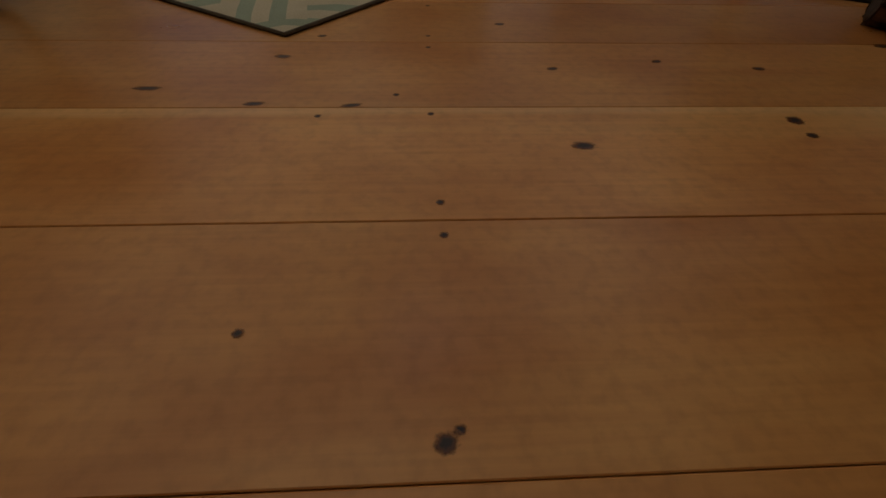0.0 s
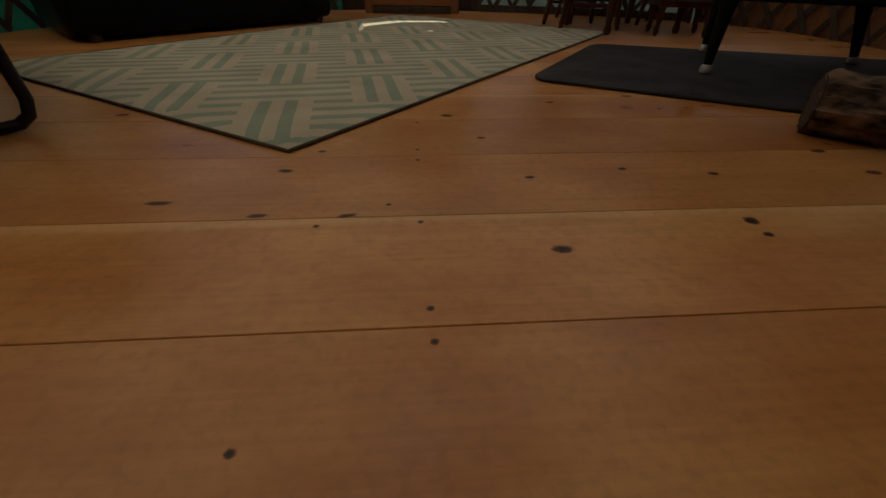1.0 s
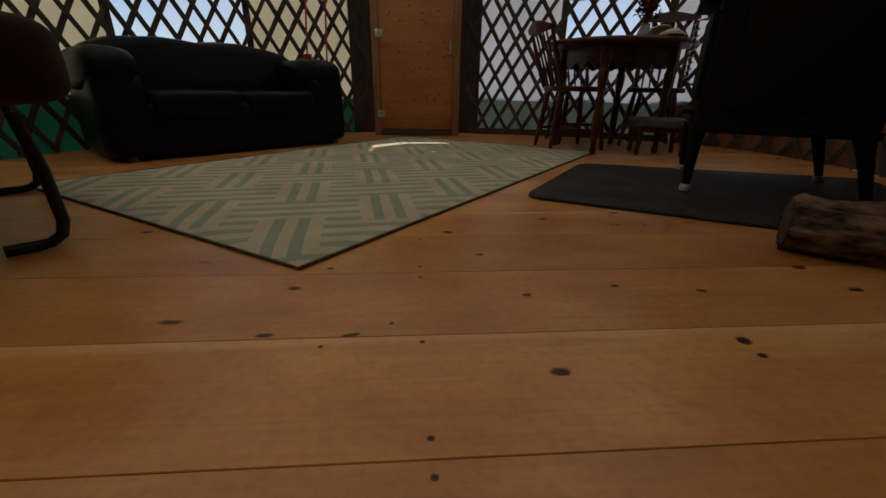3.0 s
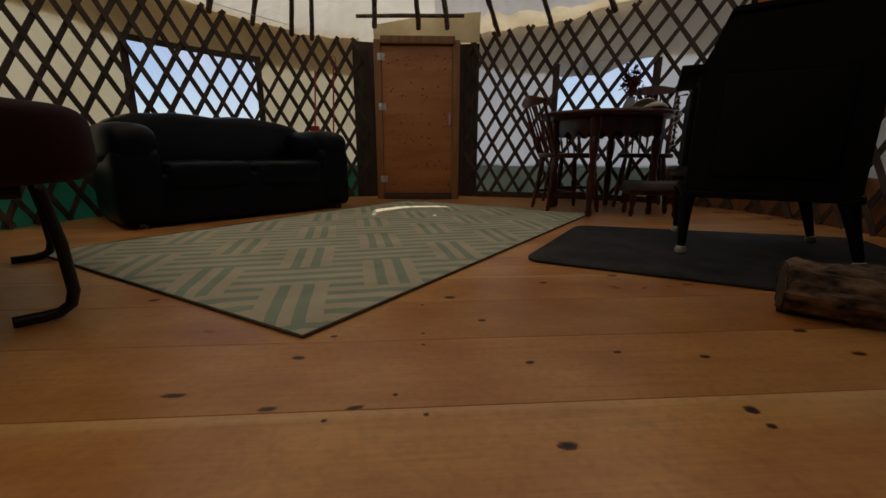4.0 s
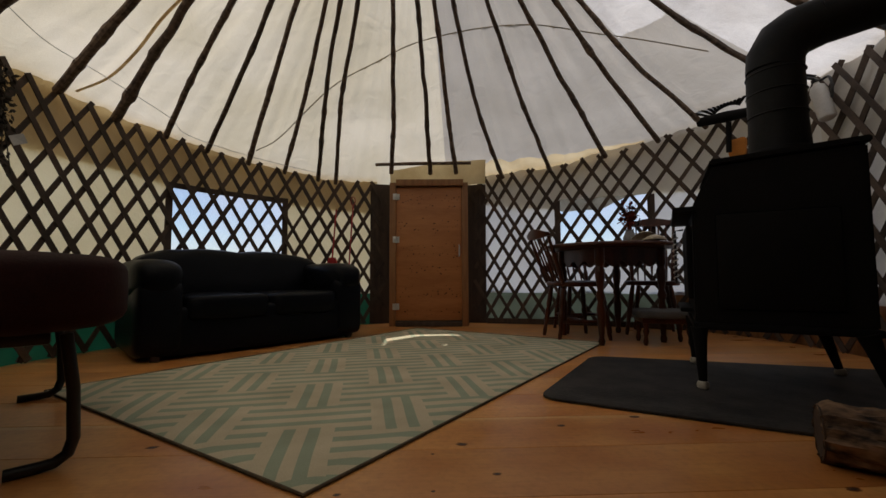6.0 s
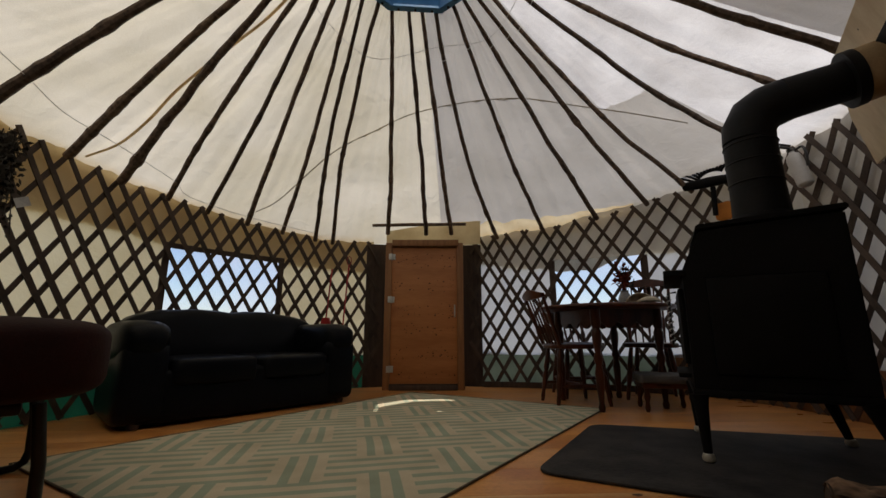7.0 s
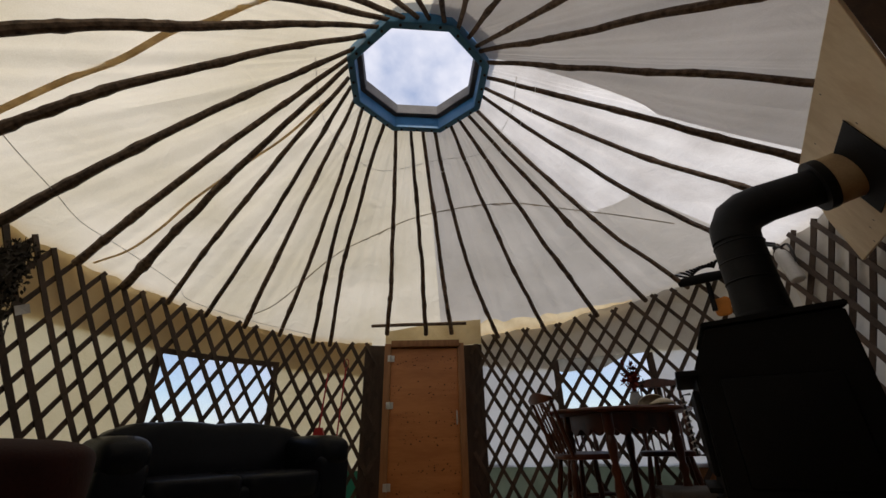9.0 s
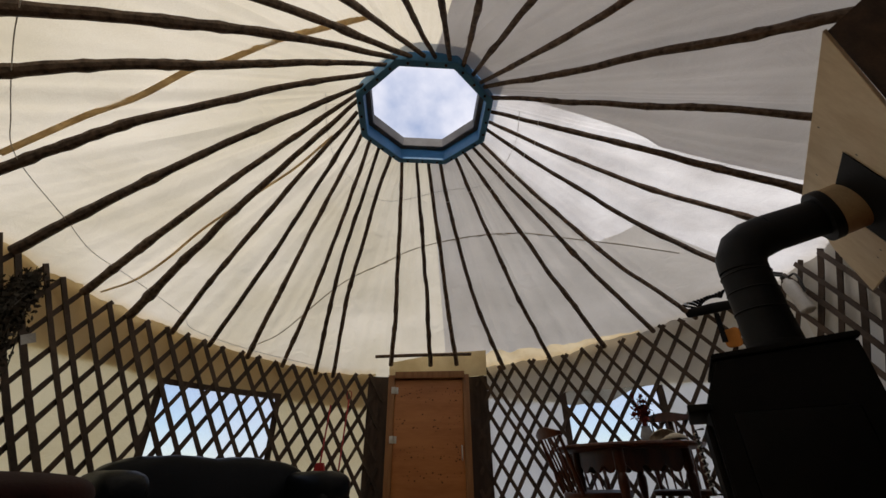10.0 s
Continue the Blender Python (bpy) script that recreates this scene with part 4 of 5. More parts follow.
def table():
    ob = base("dining_table", pose(0.96, 3.25, 0, 0, 0, 22), "round dark cherry-stained wooden table with turned legs and scalloped apron", "table")
    top = lathe([(0.02, 0.692), (0.47, 0.692), (0.492, 0.698), (0.50, 0.708), (0.495, 0.718), (0.485, 0.722), (0.02, 0.722)], 48)
    part("tabletop", top, M_CHERRY, ob)
    s = 0.255
    for k in range(4):
        x, y = ((-s, -s), (s, -s), (s, s), (-s, s))[k]
        part("leg", turned((x, y, 0), (x, y, 0.69), LEG_TURN), M_CHERRY, ob)
        t = 90 * k
        pr = [(-s + 0.03 + (2 * s - 0.06) * i / 24, 0.575 + 0.022 * math.cos(i / 24 * 6 * math.pi)) for i in range(25)]
        bm = bmesh.new()
        vs = [bm.verts.new((px, -s - 0.009, pz)) for px, pz in pr] + [bm.verts.new((s - 0.03, -s - 0.009, 0.69)), bm.verts.new((-s + 0.03, -s - 0.009, 0.69))]
        f = bm.faces.new(vs)
        r = bmesh.ops.extrude_face_region(bm, geom=[f])
        bmesh.ops.translate(bm, verts=[q for q in r["geom"] if isinstance(q, bmesh.types.BMVert)], vec=(0, 0.018, 0))
        bmesh.ops.transform(bm, matrix=Matrix.Rotation(radians(t), 4, "Z"), verts=bm.verts)
        part("apron", bm, M_CHERRY, ob, smooth=False)


table()
CHAIR_LEG = [(0.012, 0), (0.016, 0.1), (0.013, 0.2), (0.021, 0.42), (0.022, 0.5), (0.014, 0.56), (0.021, 0.62), (0.019, 0.8), (0.014, 1.0)]
SPINDLE = [(0.006, 0), (0.008, 0.15), (0.0125, 0.32), (0.008, 0.45), (0.007, 0.7), (0.006, 1.0)]


def chair(m, h=0.87):
    """Spindle-back chair: faces +x, its seat's middle over the origin."""
    ob = base("dining_chair", m, "dark cherry-stained spindle-back wooden chair with turned legs at the round table", "chair", "chairs round the table")
    seat = []
    for i in range(36):
        t = 2 * math.pi * i / 36
        c, s = math.cos(t), math.sin(t)
        seat.append((0.20 * math.copysign(abs(c) ** 0.6, c), (0.205 + 0.02 * c) * math.copysign(abs(s) ** 0.6, s)))
    part("seat", slab(seat, 0.405, 0.44, 0.01), M_CHERRY, ob)
    feet = ((-0.20, -0.15), (-0.20, 0.15), (0.185, -0.19), (0.185, 0.19))
    for x, y in feet:
        part("leg", turned((x, y, 0), (x * 0.72, y * 0.72, 0.408), CHAIR_LEG), M_CHERRY, ob)
    for y in (-0.145, 0.145):
        part("stretcher", turned((-0.185, y * 0.93, 0.14), (0.172, y * 1.18, 0.14), [(0.009, 0), (0.015, 0.5), (0.009, 1)]), M_CHERRY, ob)
    part("stretcher", turned((0, -0.15, 0.14), (0, 0.15, 0.14), [(0.009, 0), (0.015, 0.5), (0.009, 1)]), M_CHERRY, ob)
    lean = 0.13
    for y in (-0.17, 0.17):
        part("post", turned((-0.165, y * 0.93, 0.43), (-0.165 - lean, y * 1.08, h - 0.03), [(0.013, 0), (0.016, 0.1), (0.02, 0.25), (0.013, 0.36), (0.018, 0.5), (0.012, 0.8), (0.012, 1)]), M_CHERRY, ob)
    for k in range(5):
        y = (k - 2) * 0.056
        part("spindle", turned((-0.172, y, 0.43), (-0.165 - lean - 0.012, y * 1.1, h - 0.05), SPINDLE, 8), M_CHERRY, ob)
    bm = bmesh.new()
    rows = []
    for i in range(17):
        s = i / 16 * 2 - 1
        y = s * 0.215
        x = -0.165 - lean - 0.03 * (1 - s * s) + 0.005
        z0, z1 = h - 0.065 + 0.012 * s * s, h + 0.012 * math.cos(s * math.pi) - 0.015 * s * s
        rows.append([bm.verts.new((x - 0.011, y, z0)), bm.verts.new((x + 0.011, y, z0)), bm.verts.new((x + 0.009 - 0.012, y, z1)), bm.verts.new((x - 0.011 - 0.012, y, z1))])
    for p, q in zip(rows, rows[1:]):
        for k in range(4):
            bm.faces.new((p[k], p[(k + 1) % 4], q[(k + 1) % 4], q[k]))
    bm.faces.new(rows[0])
    bm.faces.new(list(reversed(rows[-1])))
    part("crest_rail", bm, M_CHERRY, ob)
    return ob


chair(pose(0.70, 3.27, 0, 0, 0, 16.7), 0.84)
chair(pose(0.80, 3.68, 0, 0, 0, 285), 0.78)
chair(pose(1.38, 3.58, 0, 0, 0, 250), 1.0)


def footstool():
    ob = base("footstool", pose(1.27, 3.05, 0, 0, 0, -4), "low wooden footstool with a grey padded top", "footstool")
    part("pad", cushion((0.37, 0.30, 0.06), (0, 0, 0.215), 0.3, 28, 0.004), M_GREY, ob, "grey fabric pad")
    part("frame", new_box((0.33, 0.26, 0.04), (0, 0, 0.175), 0.006), M_CHERRY, ob)
    for x in (-0.135, 0.135):
        for y in (-0.10, 0.10):
            part("leg", turned((x * 1.06, y * 1.06, 0), (x, y, 0.16), [(0.010, 0), (0.018, 0.15), (0.013, 0.4), (0.022, 0.6), (0.016, 0.8), (0.022, 1)]), M_CHERRY, ob)


footstool()


def vase():
    ob = base("flower_vase", pose(1.16, 3.38, 0.7225), "grey ceramic vase of dried red flowers on the table", "vase")
    part("vase", lathe([(0.035, 0), (0.05, 0.03), (0.052, 0.07), (0.036, 0.11), (0.03, 0.125), (0.036, 0.135), (0.03, 0.134), (0.024, 0.12)], 20), M_CERAMIC, ob)
    rnd = random.Random(4)
    for k in range(26):
        t, lean = rnd.uniform(0, 6.28), rnd.uniform(0.01, 0.085)
        z = rnd.uniform(0.19, 0.33)
        p = Vector((lean * math.cos(t), lean * math.sin(t), z))
        bm = tube([(0.01 * math.cos(t), 0.01 * math.sin(t), 0.11), p * 0.6 + Vector((0, 0, 0.05)), p], 0.0022, 5)
        for j in range(rnd.randint(8, 13)):
            d = Vector((rnd.gauss(0, 1), rnd.gauss(0, 1), rnd.gauss(0.4, 1))).normalized()
            s = rnd.uniform(0.03, 0.065)
            w = d.cross(Vector((0, 0, 1)) if abs(d.z) < 0.9 else Vector((1, 0, 0))).normalized() * s * 0.3
            a_, b_, c_ = bm.verts.new(p), bm.verts.new(p + d * s * 0.5 + w), bm.verts.new(p + d * s)
            e_ = bm.verts.new(p + d * s * 0.5 - w + Vector((0, 0, 0.003)))
            bm.faces.new((a_, b_, c_, e_))
        part("flower_stem", bm, M_FLOWER if k % 4 else M_LEAF, ob, smooth=False)


vase()


def shell(m, s, ribs, label):
    bm = bmesh.new()
    rows = []
    for i in range(15):
        v_ = i / 14
        row = []
        for j in range(25):
            u = j / 24 * 2 - 1
            r = math.sin(math.pi * min(0.5, v_ * 0.56)) * s
            t = u * 1.15
            rib = 1 + 0.05 * math.cos(j * math.pi) * ribs * v_
            row.append(bm.verts.new((r * math.sin(t) * rib, r * math.cos(t) - s * 0.4, 0.45 * s * (1 - v_ ** 2) * (1 - u * u * 0.8) * rib + 0.004)))
        rows.append(row)
    for p, q in zip(rows, rows[1:]):
        for j in range(24):
            bm.faces.new((p[j], p[j + 1], q[j + 1], q[j]))
    bmesh.ops.remove_doubles(bm, verts=bm.verts, dist=0.0004)
    bmesh.ops.solidify(bm, geom=list(bm.faces), thickness=0.003)
    ob = part("seashell", bm, M_SHELL)
    ob.matrix_world = m
    tagged(ob, label, "shell", "shells on the table")


shell(pose(1.17, 2.875, 0.722, 10, 0, 190), 0.10, 0, "smooth pale seashell at the table's edge")
shell(pose(1.15, 2.98, 0.735, 70, 0, 175), 0.11, 1, "ribbed pale scallop shell leaning on the table")


# ---- stove, pipe and hearth ----
def stove():
    ob = base("wood_stove", pose(1.33, 1.985, 0, 0, 0, -20), "black cast-iron wood stove with a stepped top on tapered legs", "stove")
    y0, y1 = -0.30, 0.30

    def prism(outline, a_, b_, bevel=0.008):
        bm = bmesh.new()
        vs = [bm.verts.new((x, a_, z)) for x, z in outline]
        f = bm.faces.new(vs)
        r = bmesh.ops.extrude_face_region(bm, geom=[f])
        bmesh.ops.translate(bm, verts=[q for q in r["geom"] if isinstance(q, bmesh.types.BMVert)], vec=(0, b_ - a_, 0))
        bmesh.ops.bevel(bm, geom=list(bm.edges), offset=bevel, segments=2, affect="EDGES")
        return bm

    part("body", prism([(-0.285, 0.285), (0.288, 0.285), (0.288, 0.985), (-0.20, 0.962), (-0.28, 0.79)], y0 + 0.015, y1 - 0.015), M_IRON, ob)
    part("cooking_shelf", new_box((0.09, 0.585, 0.028), (-0.31, 0, 0.777), 0.006), M_IRON, ob)
    part("top_plate", prism([(-0.212, 0.963), (0.298, 0.987), (0.298, 1.012), (-0.208, 0.986)], y0 + 0.004, y1 - 0.004, 0.005), M_IRON, ob)
    part("base_plate", new_box((0.59, 0.59, 0.03), (0.002, 0, 0.275), 0.008), M_IRON, ob)
    for k in (-1, 1):
        part("side_panel", new_box((0.40, 0.014, 0.40), (0.0, k * 0.288, 0.55), 0.012), M_IRON, ob)
    for k in (-1, 1):
        d = part("fire_door", new_box((0.022, 0.21, 0.33), (-0.294, k * 0.112, 0.55), 0.008), M_IRON, ob)
    spring = [(-0.34 + 0.012 * math.cos(t * 0.9), 0.20 + 0.012 * math.sin(t * 0.9), 0.46 + 0.0042 * t) for t in range(62)]
    part("spring_handle", tube(spring, 0.0035, 6), M_CHROME, ob, "bright coiled wire handle")
    part("handle_rod", tube([(-0.30, 0.20, 0.45), (-0.34, 0.20, 0.45), (-0.34, 0.20, 0.73), (-0.30, 0.20, 0.735)], 0.006, 8), M_STEEL, ob)
    part("ash_lip", new_box((0.05, 0.40, 0.02), (-0.312, 0, 0.335), 0.006), M_IRON, ob)
    part("flue_collar", lathe([(0.125, 0), (0.125, 0.03), (0.115, 0.045), (0.112, 0.05)], 28, centre=(0.073, -0.069, 0.992)), M_IRON, ob)
    for x in (-0.272, 0.325):
        for y in (-0.292, 0.275):
            bx = min(x, 0.25)
            lg = part("leg", turned((x * 0.985, y, 0.03), (bx, y * 0.97, 0.27), [(0.015, 0), (0.018, 0.2), (0.022, 0.5), (0.027, 0.8), (0.034, 1)], 10), M_IRON, ob)
            part("caster", lathe([(0.012, 0), (0.022, 0.006), (0.024, 0.018), (0.019, 0.032), (0.012, 0.036)], 12, centre=(x * 0.985, y, 0.012)), M_CAP, lg, "tarnished metal foot cap")


stove()


def stovepipe():
    ob = base("stovepipe", Matrix.Translation((1.375, 1.895, 1.043)), "black sheet-metal stovepipe with segmented elbow and buff thimble", "stovepipe")
    P0, P1, P2, P3 = Vector((0, 0, 0)), Vector((-0.005, -0.005, 0.40)), Vector((0.36, -0.13, 0.575)), Vector((0.50, -0.19, 0.605))
    part("riser", tube([P0, Vector((-0.002, 0, 0.13)), Vector((-0.004, -0.002, 0.26)), Vector((-0.005, -0.004, 0.36))], [0.112, 0.107, 0.107, 0.105], 28), M_PIPE, ob)
    el = [Vector((-0.005, -0.004, 0.361)), Vector((0.0, -0.005, 0.43)), Vector((0.03, -0.015, 0.49)), Vector((0.08, -0.033, 0.525)), Vector((0.145, -0.055, 0.545))]
    part("elbow", tube(el, [0.107, 0.109, 0.109, 0.105, 0.100], 16), M_PIPE, ob)
    part("cross_run", tube([el[-1] + Vector((0.002, 0, 0)), P2], [0.098, 0.09], 28), M_PIPE, ob)
    for z in (0.15, 0.25, 0.34):
        part("seam_band", lathe([(0.108, 0), (0.111, 0.004), (0.108, 0.008)], 28, centre=(-0.003, -0.002, z)), M_PIPE, ob)
    d = (P3 - P2).normalized()
    part("collar", tube([P2 - d * 0.01, P2 + d * 0.03], [0.128, 0.126], 28), M_PIPE, ob)
    part("thimble", tube([P2 + d * 0.031, P3], [0.122, 0.118], 28), M_THIMBLE, ob, "buff insulated thimble")


stovepipe()

PA, PB, PC, PD, PF = (Vector(p) for p in ((1.414, 0.974, 1.95), (1.872, 1.982, 1.874), (2.042, 2.168, 1.634), (2.157, 2.22, 1.387), (1.742, 1.244, 1.38)))


def flue_board():
    nrm = (PB - PA).cross(PD - PA).normalized()
    if nrm.x > 0:
        nrm = -nrm
    bm = bmesh.new()
    f = bm.faces.new([bm.verts.new(p) for p in (PA, PB, PC, PD, PF)])
    r = bmesh.ops.extrude_face_region(bm, geom=[f])
    bmesh.ops.translate(bm, verts=[q for q in r["geom"] if isinstance(q, bmesh.types.BMVert)], vec=-nrm * 0.015)
    bmesh.ops.bevel(bm, geom=list(bm.edges), offset=0.002, segments=1, affect="EDGES")
    ob = part("flue_board", bm, M_PLY, smooth=False)
    tagged(ob, "pale plywood panel round the stovepipe outlet under the roof", "panel", kind="structure")
    c = Vector((1.80, 1.66, 1.63)) + nrm * 0.004
    c -= nrm * ((c - PA).dot(nrm) - 0.004)
    e1 = (PB - PA).normalized()
    e2 = nrm.cross(e1)
    bm = bmesh.new()
    quad = [Vector(p) for p in ((1.85, 1.80, 1.72), (1.69, 1.44, 1.745), (1.79, 1.40, 1.50), (1.95, 1.75, 1.45))]
    f = bm.faces.new([bm.verts.new(p - nrm * ((p - PA).dot(nrm) - 0.004)) for p in quad])
    r = bmesh.ops.extrude_face_region(bm, geom=[f])
    bmesh.ops.translate(bm, verts=[q for q in r["geom"] if isinstance(q, bmesh.types.BMVert)], vec=nrm * 0.004)
    part("flue_plate", bm, M_PIPE, ob, "black sheet-metal plate", smooth=False)
    for k in range(16):
        s = e1 * random.uniform(-0.45, 0.45) + e2 * random.uniform(-0.25, 0.28)
        q = new("knot", knot_mesh)
        q.parent = ob
        m = Matrix((e1, e2, nrm)).transposed().to_4x4()
        m.translation = c + s + nrm * 0.0008 - nrm * ((c + s - PA).dot(nrm) - 0.0008)
        q.matrix_basis = m @ Matrix.Diagonal((0.006, 0.009, 1, 1))


flue_board()
sb = bmesh.new()
sf = sb.faces.new([sb.verts.new(p) for p in ((1.42, 0.965, 1.935), (1.75, 1.23, 1.38), (1.86, 0.70, 1.36), (1.47, 0.42, 1.80))])
sr = bmesh.ops.extrude_face_region(sb, geom=[sf])
bmesh.ops.translate(sb, verts=[q for q in sr["geom"] if isinstance(q, bmesh.types.BMVert)], vec=(0.012, 0, 0.008))
tagged(part("flue_side_board", sb, M_DARKWOOD, smooth=False), "dark brown board beside the plywood flue panel", "panel", kind="structure")


def hearth_mat():
    cs = [Vector(p) for p in ((0.28, 1.60), (0.66, 2.47), (2.06, 2.29), (1.74, 1.11))]
    out = []
    for k in range(4):
        p, a_, b_ = cs[k], cs[k - 1], cs[(k + 1) % 4]
        d0, d1 = (a_ - p).normalized() * 0.09, (b_ - p).normalized() * 0.09
        for i in range(7):
            t = i / 6
            q = (p + d0) * (1 - t) ** 2 + p * 2 * t * (1 - t) + (p + d1) * t * t
            out.append((q.x, q.y))
    ob = part("hearth_mat", slab(out, 0.001, 0.013, 0.004), M_MAT)
    tagged(ob, "black rubber hearth mat with rounded corners under the stove", "mat")


hearth_mat()


def log():
    ob = base("firewood_log", pose(1.215, 1.055, 0.074, 0, 0, -25), "split firewood log with rough grey-brown bark", "log")
    bm = bmesh.new()
    rows = []
    for i in range(41):
        x = -0.26 + 0.52 * i / 40
        row = []
        for j in range(44):
            t = 2 * math.pi * j / 44
            q = Vector((x * 2.2, math.cos(t) * 1.1, math.sin(t) * 1.1))
            r = 0.076 * (1 + 0.08 * noise.noise(q * 2)) + 0.026 * (abs(noise.noise(Vector((x * 7, math.cos(t) * 3.6, math.sin(t) * 3.6)))) - 0.3) + 0.006 * noise.noise(q * 13)
            r += 0.005 * noise.noise(Vector((x * 60, math.cos(t) * 6, math.sin(t) * 6)))
            r *= 1 - 0.16 * max(0, (abs(x) - 0.23) / 0.03) ** 2
            row.append(bm.verts.new((x + 0.006 * noise.noise(q * 5) * (1 if i in (0, 40) else 0), r * math.cos(t), max(-0.0735, r * math.sin(t)))))
        rows.append(row)
    for p, q in zip(rows, rows[1:]):
        for j in range(44):
            bm.faces.new((p[j], p[(j + 1) % 44], q[(j + 1) % 44], q[j]))
    part("bark", bm, M_BARK, ob)
    for x, k in ((-0.258, 1), (0.258, -1)):
        e = tube([(x, 0, 0), (x + 0.004 * k, 0, 0)], [0.070, 0.070], 24)
        part("cut_end", e, M_ENDGRAIN, ob, "pale cut end")


log()


# ---- hanging things ----
def draped(name, pts, r, material, label, cat, flat=1.0, n=6):
    ob = part(name, tube(pts, r, n, flat=flat), material)
    return tagged(ob, label, cat)


def smooth_line(ctrl, per=8):
    """A curve through control points (Catmull-Rom)."""
    c = [Vector(p) for p in ctrl]
    c = [2 * c[0] - c[1]] + c + [2 * c[-1] - c[-2]]
    out = []
    for i in range(1, len(c) - 2):
        for k in range(per):
            t = k / per
            out.append(0.5 * ((2 * c[i]) + (c[i + 1] - c[i - 1]) * t + (2 * c[i - 1] - 5 * c[i] + 4 * c[i + 1] - c[i + 2]) * t * t + (3 * c[i] - c[i - 1] - 3 * c[i + 1] + c[i + 2]) * t ** 3))
    return out + [c[-2]]


def on_roof(lst, below):
    return smooth_line([at(a, r, roof_z(a, r) - below) for a, r in lst])


draped("webbing", on_roof([(-114, 2.04), (-119, 1.71), (-122.9, 1.5), (-130.6, 1.3), (-134, 1.18), (-144.8, 1.02), (-159.5, 0.87), (-171, 0.83)], -0.012), 0.016, M_TAPE, "tan canvas webbing strap running under the roof", "strap", 0.3)
draped("webbing", on_roof([(-84.4, 2.28), (-82.7, 2.1), (-82.7, 1.87), (-84, 1.6), (-84.5, 1.24), (-84.7, 0.96), (-90, 0.65)], -0.014), 0.012, M_TAPE, "tan canvas webbing strap running under the roof", "strap", 0.3)
draped("roof_seam", on_roof([(-53, 2.2), (-49.2, 2.02), (-40.6, 1.51), (-27.2, 1.25), (-13, 1.11), (11, 1.08), (30.7, 1.24), (43, 1.54), (52, 1.83), (59, 2.14)], -0.014), 0.008, M_SEAMCLOTH, "brown sewn seam across the roof canvas", "seam", 0.35)
draped("string", on_roof([(-140.6, 1.78), (-133.5, 1.81), (-122.1, 1.89), (-114.3, 1.96), (-100.7, 2.0), (-93.1, 2.05), (-84.9, 2.05), (-71.9, 2.11), (-67, 2.19), (-54, 2.2), (-39, 2.2)], 0.05), 0.0022, M_STRING, "thin white string slung along the roof poles", "string")
draped("string", on_roof([(-125, 0.66), (-94, 0.66), (-70, 0.71), (-36.5, 0.76), (2, 0.66), (32, 0.73), (63, 0.67), (93, 0.64)], 0.03), 0.002, M_STRING, "thin white string tying the poles near the crown", "string")


def broom(a, z0, z1, head, label):
    ob = base("broom", Matrix.Translation(at(a, wall_r(a) - 0.08, 0)), label, "broom", "cleaning tools at the wall")
    lean = 0.05
    part("stick", tube([(0, -0.02, z0), (lean * 0.3, 0.03, z1)], 0.008, 8), M_RED, ob)
    if head:
        out = [(-0.075, 0), (0.075, 0), (0.03, 0.13), (-0.03, 0.13)]
        bm = bmesh.new()
        f = bm.faces.new([bm.verts.new((x, -0.03, z0 - 0.10 + z)) for x, z in out])
        r = bmesh.ops.extrude_face_region(bm, geom=[f])
        bmesh.ops.translate(bm, verts=[q for q in r["geom"] if isinstance(q, bmesh.types.BMVert)], vec=(0, 0.03, 0))
        part("pan", bm, M_RED, ob, smooth=False)
    else:
        part("loop", tube([(lean * 0.3 + 0.025 * math.cos(t / 8 * 6.283), 0.03, z1 + 0.045 + 0.045 * math.sin(t / 8 * 6.283)) for t in range(8)], 0.004, 6, closed=True), M_RED, ob)
        part("brush", new_box((0.10, 0.03, 0.09), (0, -0.02, z0 - 0.04), 0.006), M_LEAF, ob)
    part("shaft_foot", tube([(0, -0.02, 0.0), (0, -0.02, z0)], 0.007, 8), M_STEEL, ob)


broom(-34.2, 0.64, 1.15, True, "red long-handled dustpan standing behind the sofa")
broom(-30.0, 0.60, 1.20, False, "red-handled brush with a hanging loop behind the sofa")


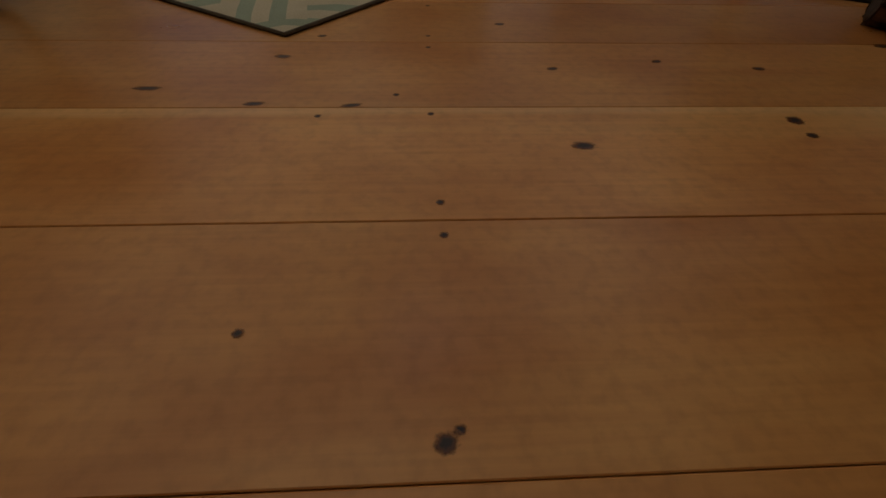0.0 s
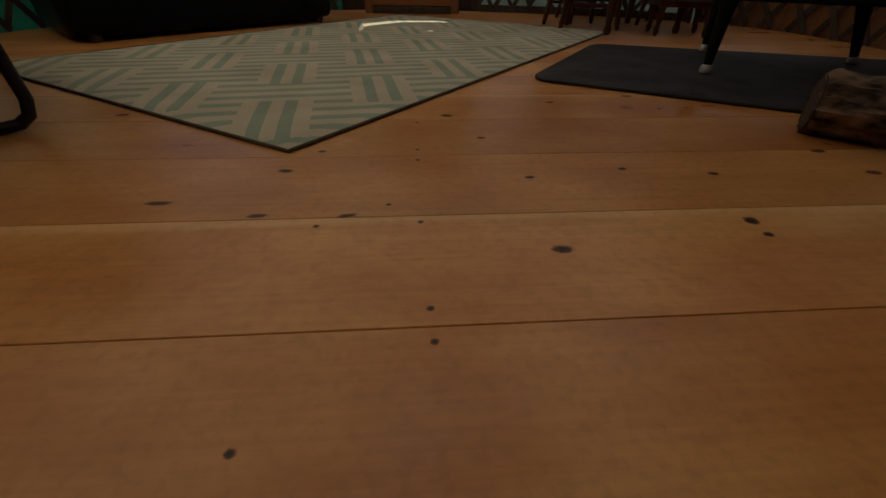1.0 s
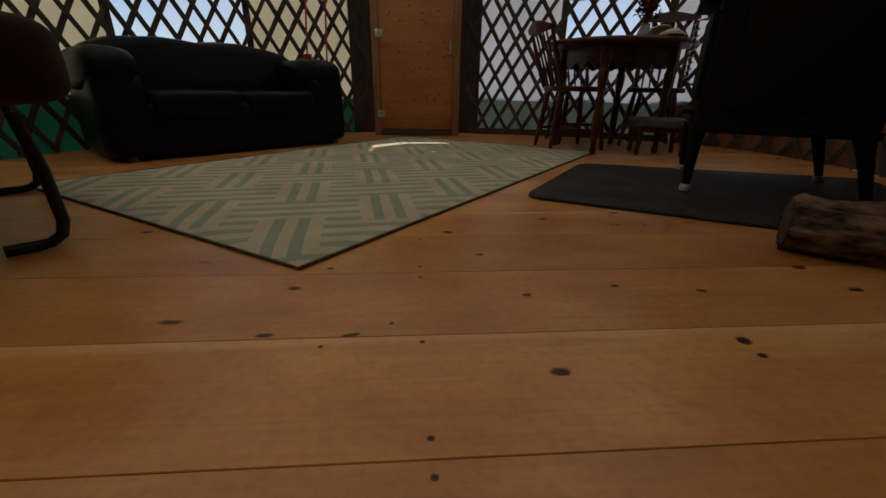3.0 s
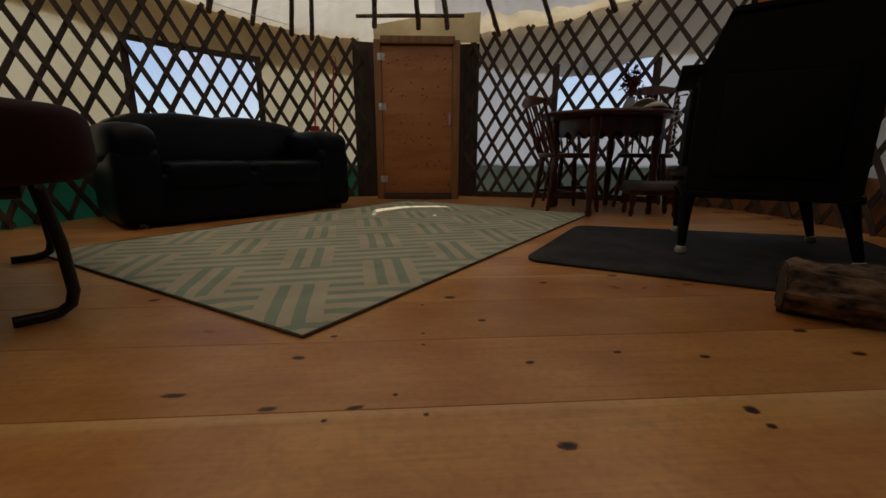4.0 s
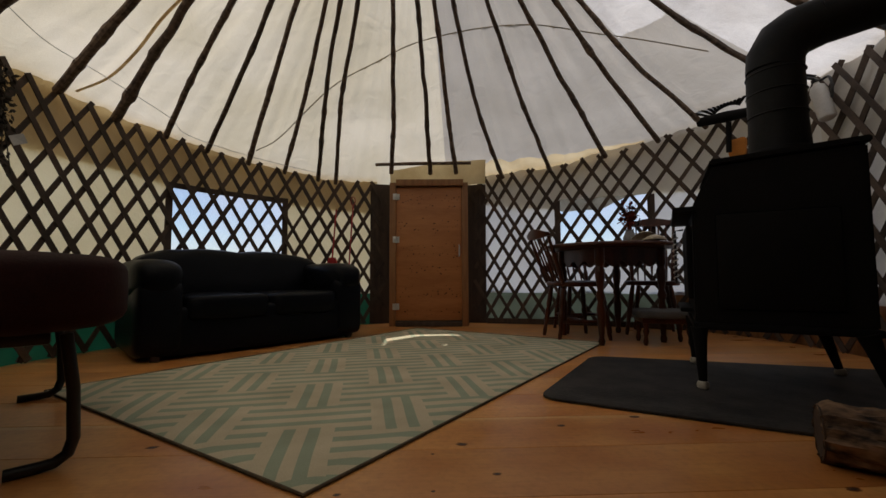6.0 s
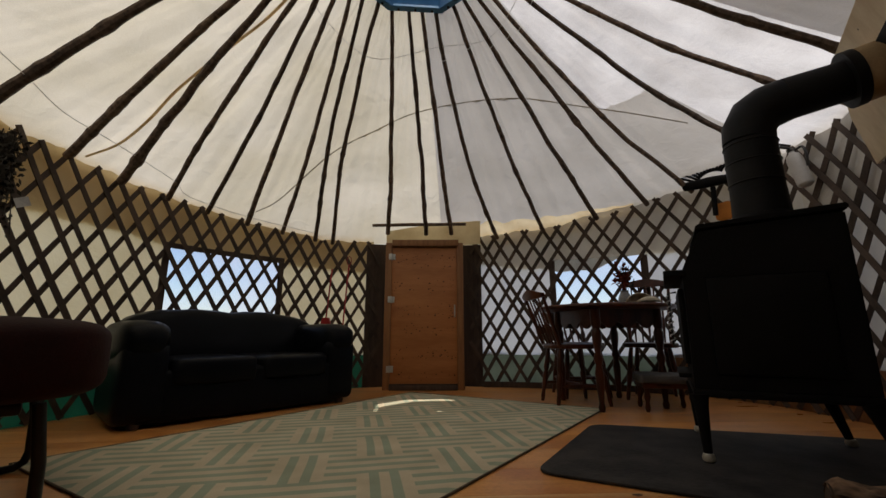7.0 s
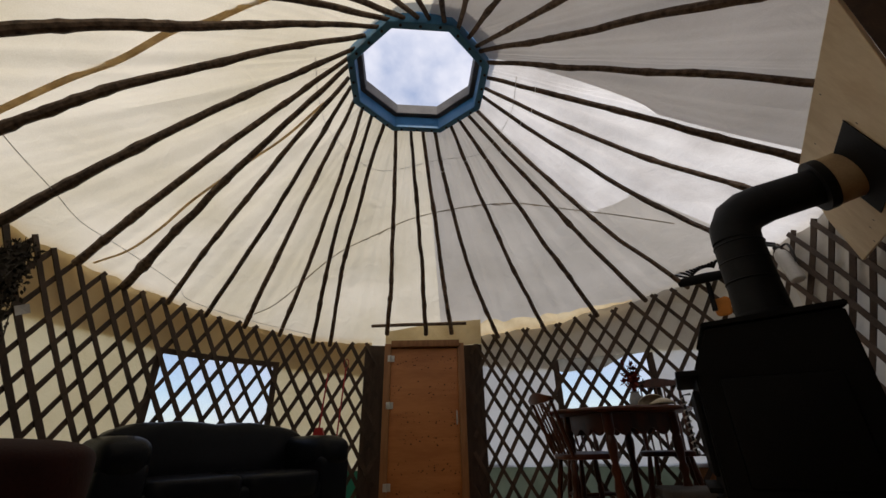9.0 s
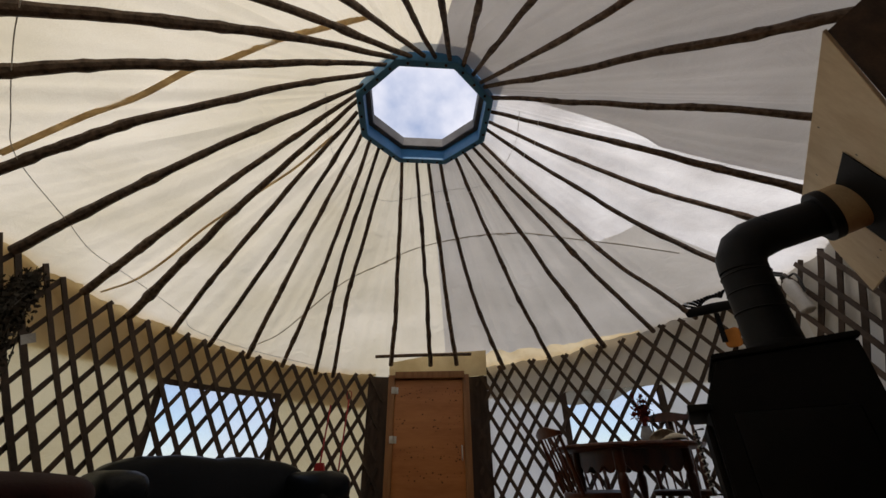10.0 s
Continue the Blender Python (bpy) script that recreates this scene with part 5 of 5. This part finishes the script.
def garland():
    ob = base("dried_bouquet", Matrix.Translation(at(-96, wall_r(-96) - 0.10, 1.56)), "dark bunch of dried flowers and grasses hung on the lattice", "dried flowers")
    rnd = random.Random(11)
    inward = (at(-92, 0, 0) - at(-92, 1, 0)).normalized()
    for k in range(90):
        t = rnd.uniform(0, 1)
        top_ = Vector((rnd.gauss(0, 0.03), rnd.gauss(0, 0.03), rnd.uniform(-0.12, 0.05)))
        end = Vector((rnd.gauss(0, 0.05), rnd.gauss(-0.12, 0.06), rnd.uniform(-0.75, -0.2))) + inward * rnd.uniform(0, 0.1)
        bm = tube([top_, top_.lerp(end, 0.5) + Vector((0, rnd.gauss(0, 0.02), 0)), end], 0.003, 5)
        for j in range(36):
            c = top_.lerp(end, rnd.uniform(0.05, 1)) + Vector((rnd.gauss(0, 0.016), rnd.gauss(0, 0.02), rnd.gauss(0, 0.02)))
            d = Vector((rnd.gauss(0, 1), rnd.gauss(0, 1), rnd.gauss(-0.5, 1))).normalized() * rnd.uniform(0.02, 0.045)
            w = d.cross(Vector((rnd.gauss(0, 1), rnd.gauss(0, 1), 0.3))).normalized() * 0.010
            vs = [bm.verts.new(q) for q in (c, c + d * 0.5 + w, c + d, c + d * 0.5 - w)]
            bm.faces.new(vs)
        part("stem", bm, M_LEAF, ob, smooth=False)
    cb = new_box((0.002, 0.07, 0.05), (0, 0, 0))
    c = part("tag", cb, M_CARD, ob, "pale paper tag", smooth=False)
    c.matrix_basis = Matrix.Translation(inward * 0.13 + Vector((0.02, 0.02, -0.36))) @ Matrix.Rotation(0.5, 4, "X")


garland()


def extinguisher():
    a_ = 69.0
    ob = base("fire_extinguisher", Matrix.Translation(at(a_, wall_r(a_) - 0.075, 1.46)) @ pose(0, 0, 0, 0, 0, -a_) @ pose(0, 0, 0, 0, -12, 0), "small white fire extinguisher hung on the lattice", "extinguisher")
    part("bottle", lathe([(0.03, 0), (0.044, 0.012), (0.046, 0.03), (0.046, 0.20), (0.038, 0.235), (0.018, 0.25), (0.016, 0.265)], 20), M_EXT, ob)
    v_ = new_box((0.03, 0.04, 0.025), (0, 0, 0.275), 0.004)
    box(v_, (0.018, 0.10, 0.01), (0, -0.035, 0.295), 0.002)
    box(v_, (0.018, 0.10, 0.008), (0, -0.035, 0.318), 0.002)
    part("valve", v_, M_STEEL, ob)
    part("hose", tube(smooth_line([(0.01, 0.02, 0.275), (0.06, 0.02, 0.27), (0.075, 0.0, 0.2), (0.055, 0.0, 0.12)]), 0.008, 8), M_STEEL, ob)


extinguisher()


def broiler():
    a_ = 53.9
    ob = base("toasting_rack", Matrix.Translation(at(a_, wall_r(a_) - 0.12, 1.55)) @ pose(0, 0, 0, 0, 0, -a_) @ Matrix.Diagonal((1.7, 1.7, 1.7, 1)), "black iron toasting rack hung on the lattice behind the stove", "rack")
    part("handle", tube([(0, 0, -0.05), (0.005, 0, 0.09)], 0.012, 8), M_IRON, ob)
    part("cross_bar", tube([(-0.13, 0, 0.135), (0, 0, 0.12), (0.10, 0, 0.108)], [0.022, 0.026, 0.02], 10), M_IRON, ob)
    for k in range(12):
        t = radians(-66 + 10 * k)
        part("tine", tube([(0.07 * math.sin(t), 0, 0.12 + 0.05 * math.cos(t)), (0.16 * math.sin(t), 0, 0.13 + 0.14 * math.cos(t))], 0.0065, 6), M_IRON, ob)
    part("hoop", tube([(0.16 * math.sin(radians(s)), 0, 0.13 + 0.14 * math.cos(radians(s))) for s in range(-62, 63, 8)], 0.006, 6), M_IRON, ob)


broiler()
fl = cushion((0.14, 0.03, 0.16), (0, 0, 0), 0.5, 20, 0.01)
fo = part("oven_mitt", fl, M_ORANGE)
fo.matrix_world = Matrix.Translation(at(54.5, wall_r(54.5) - 0.05, 1.50)) @ pose(0, 0, 0, 0, 0, -54)
tagged(fo, "orange cloth oven mitt hung on the lattice", "mitt")
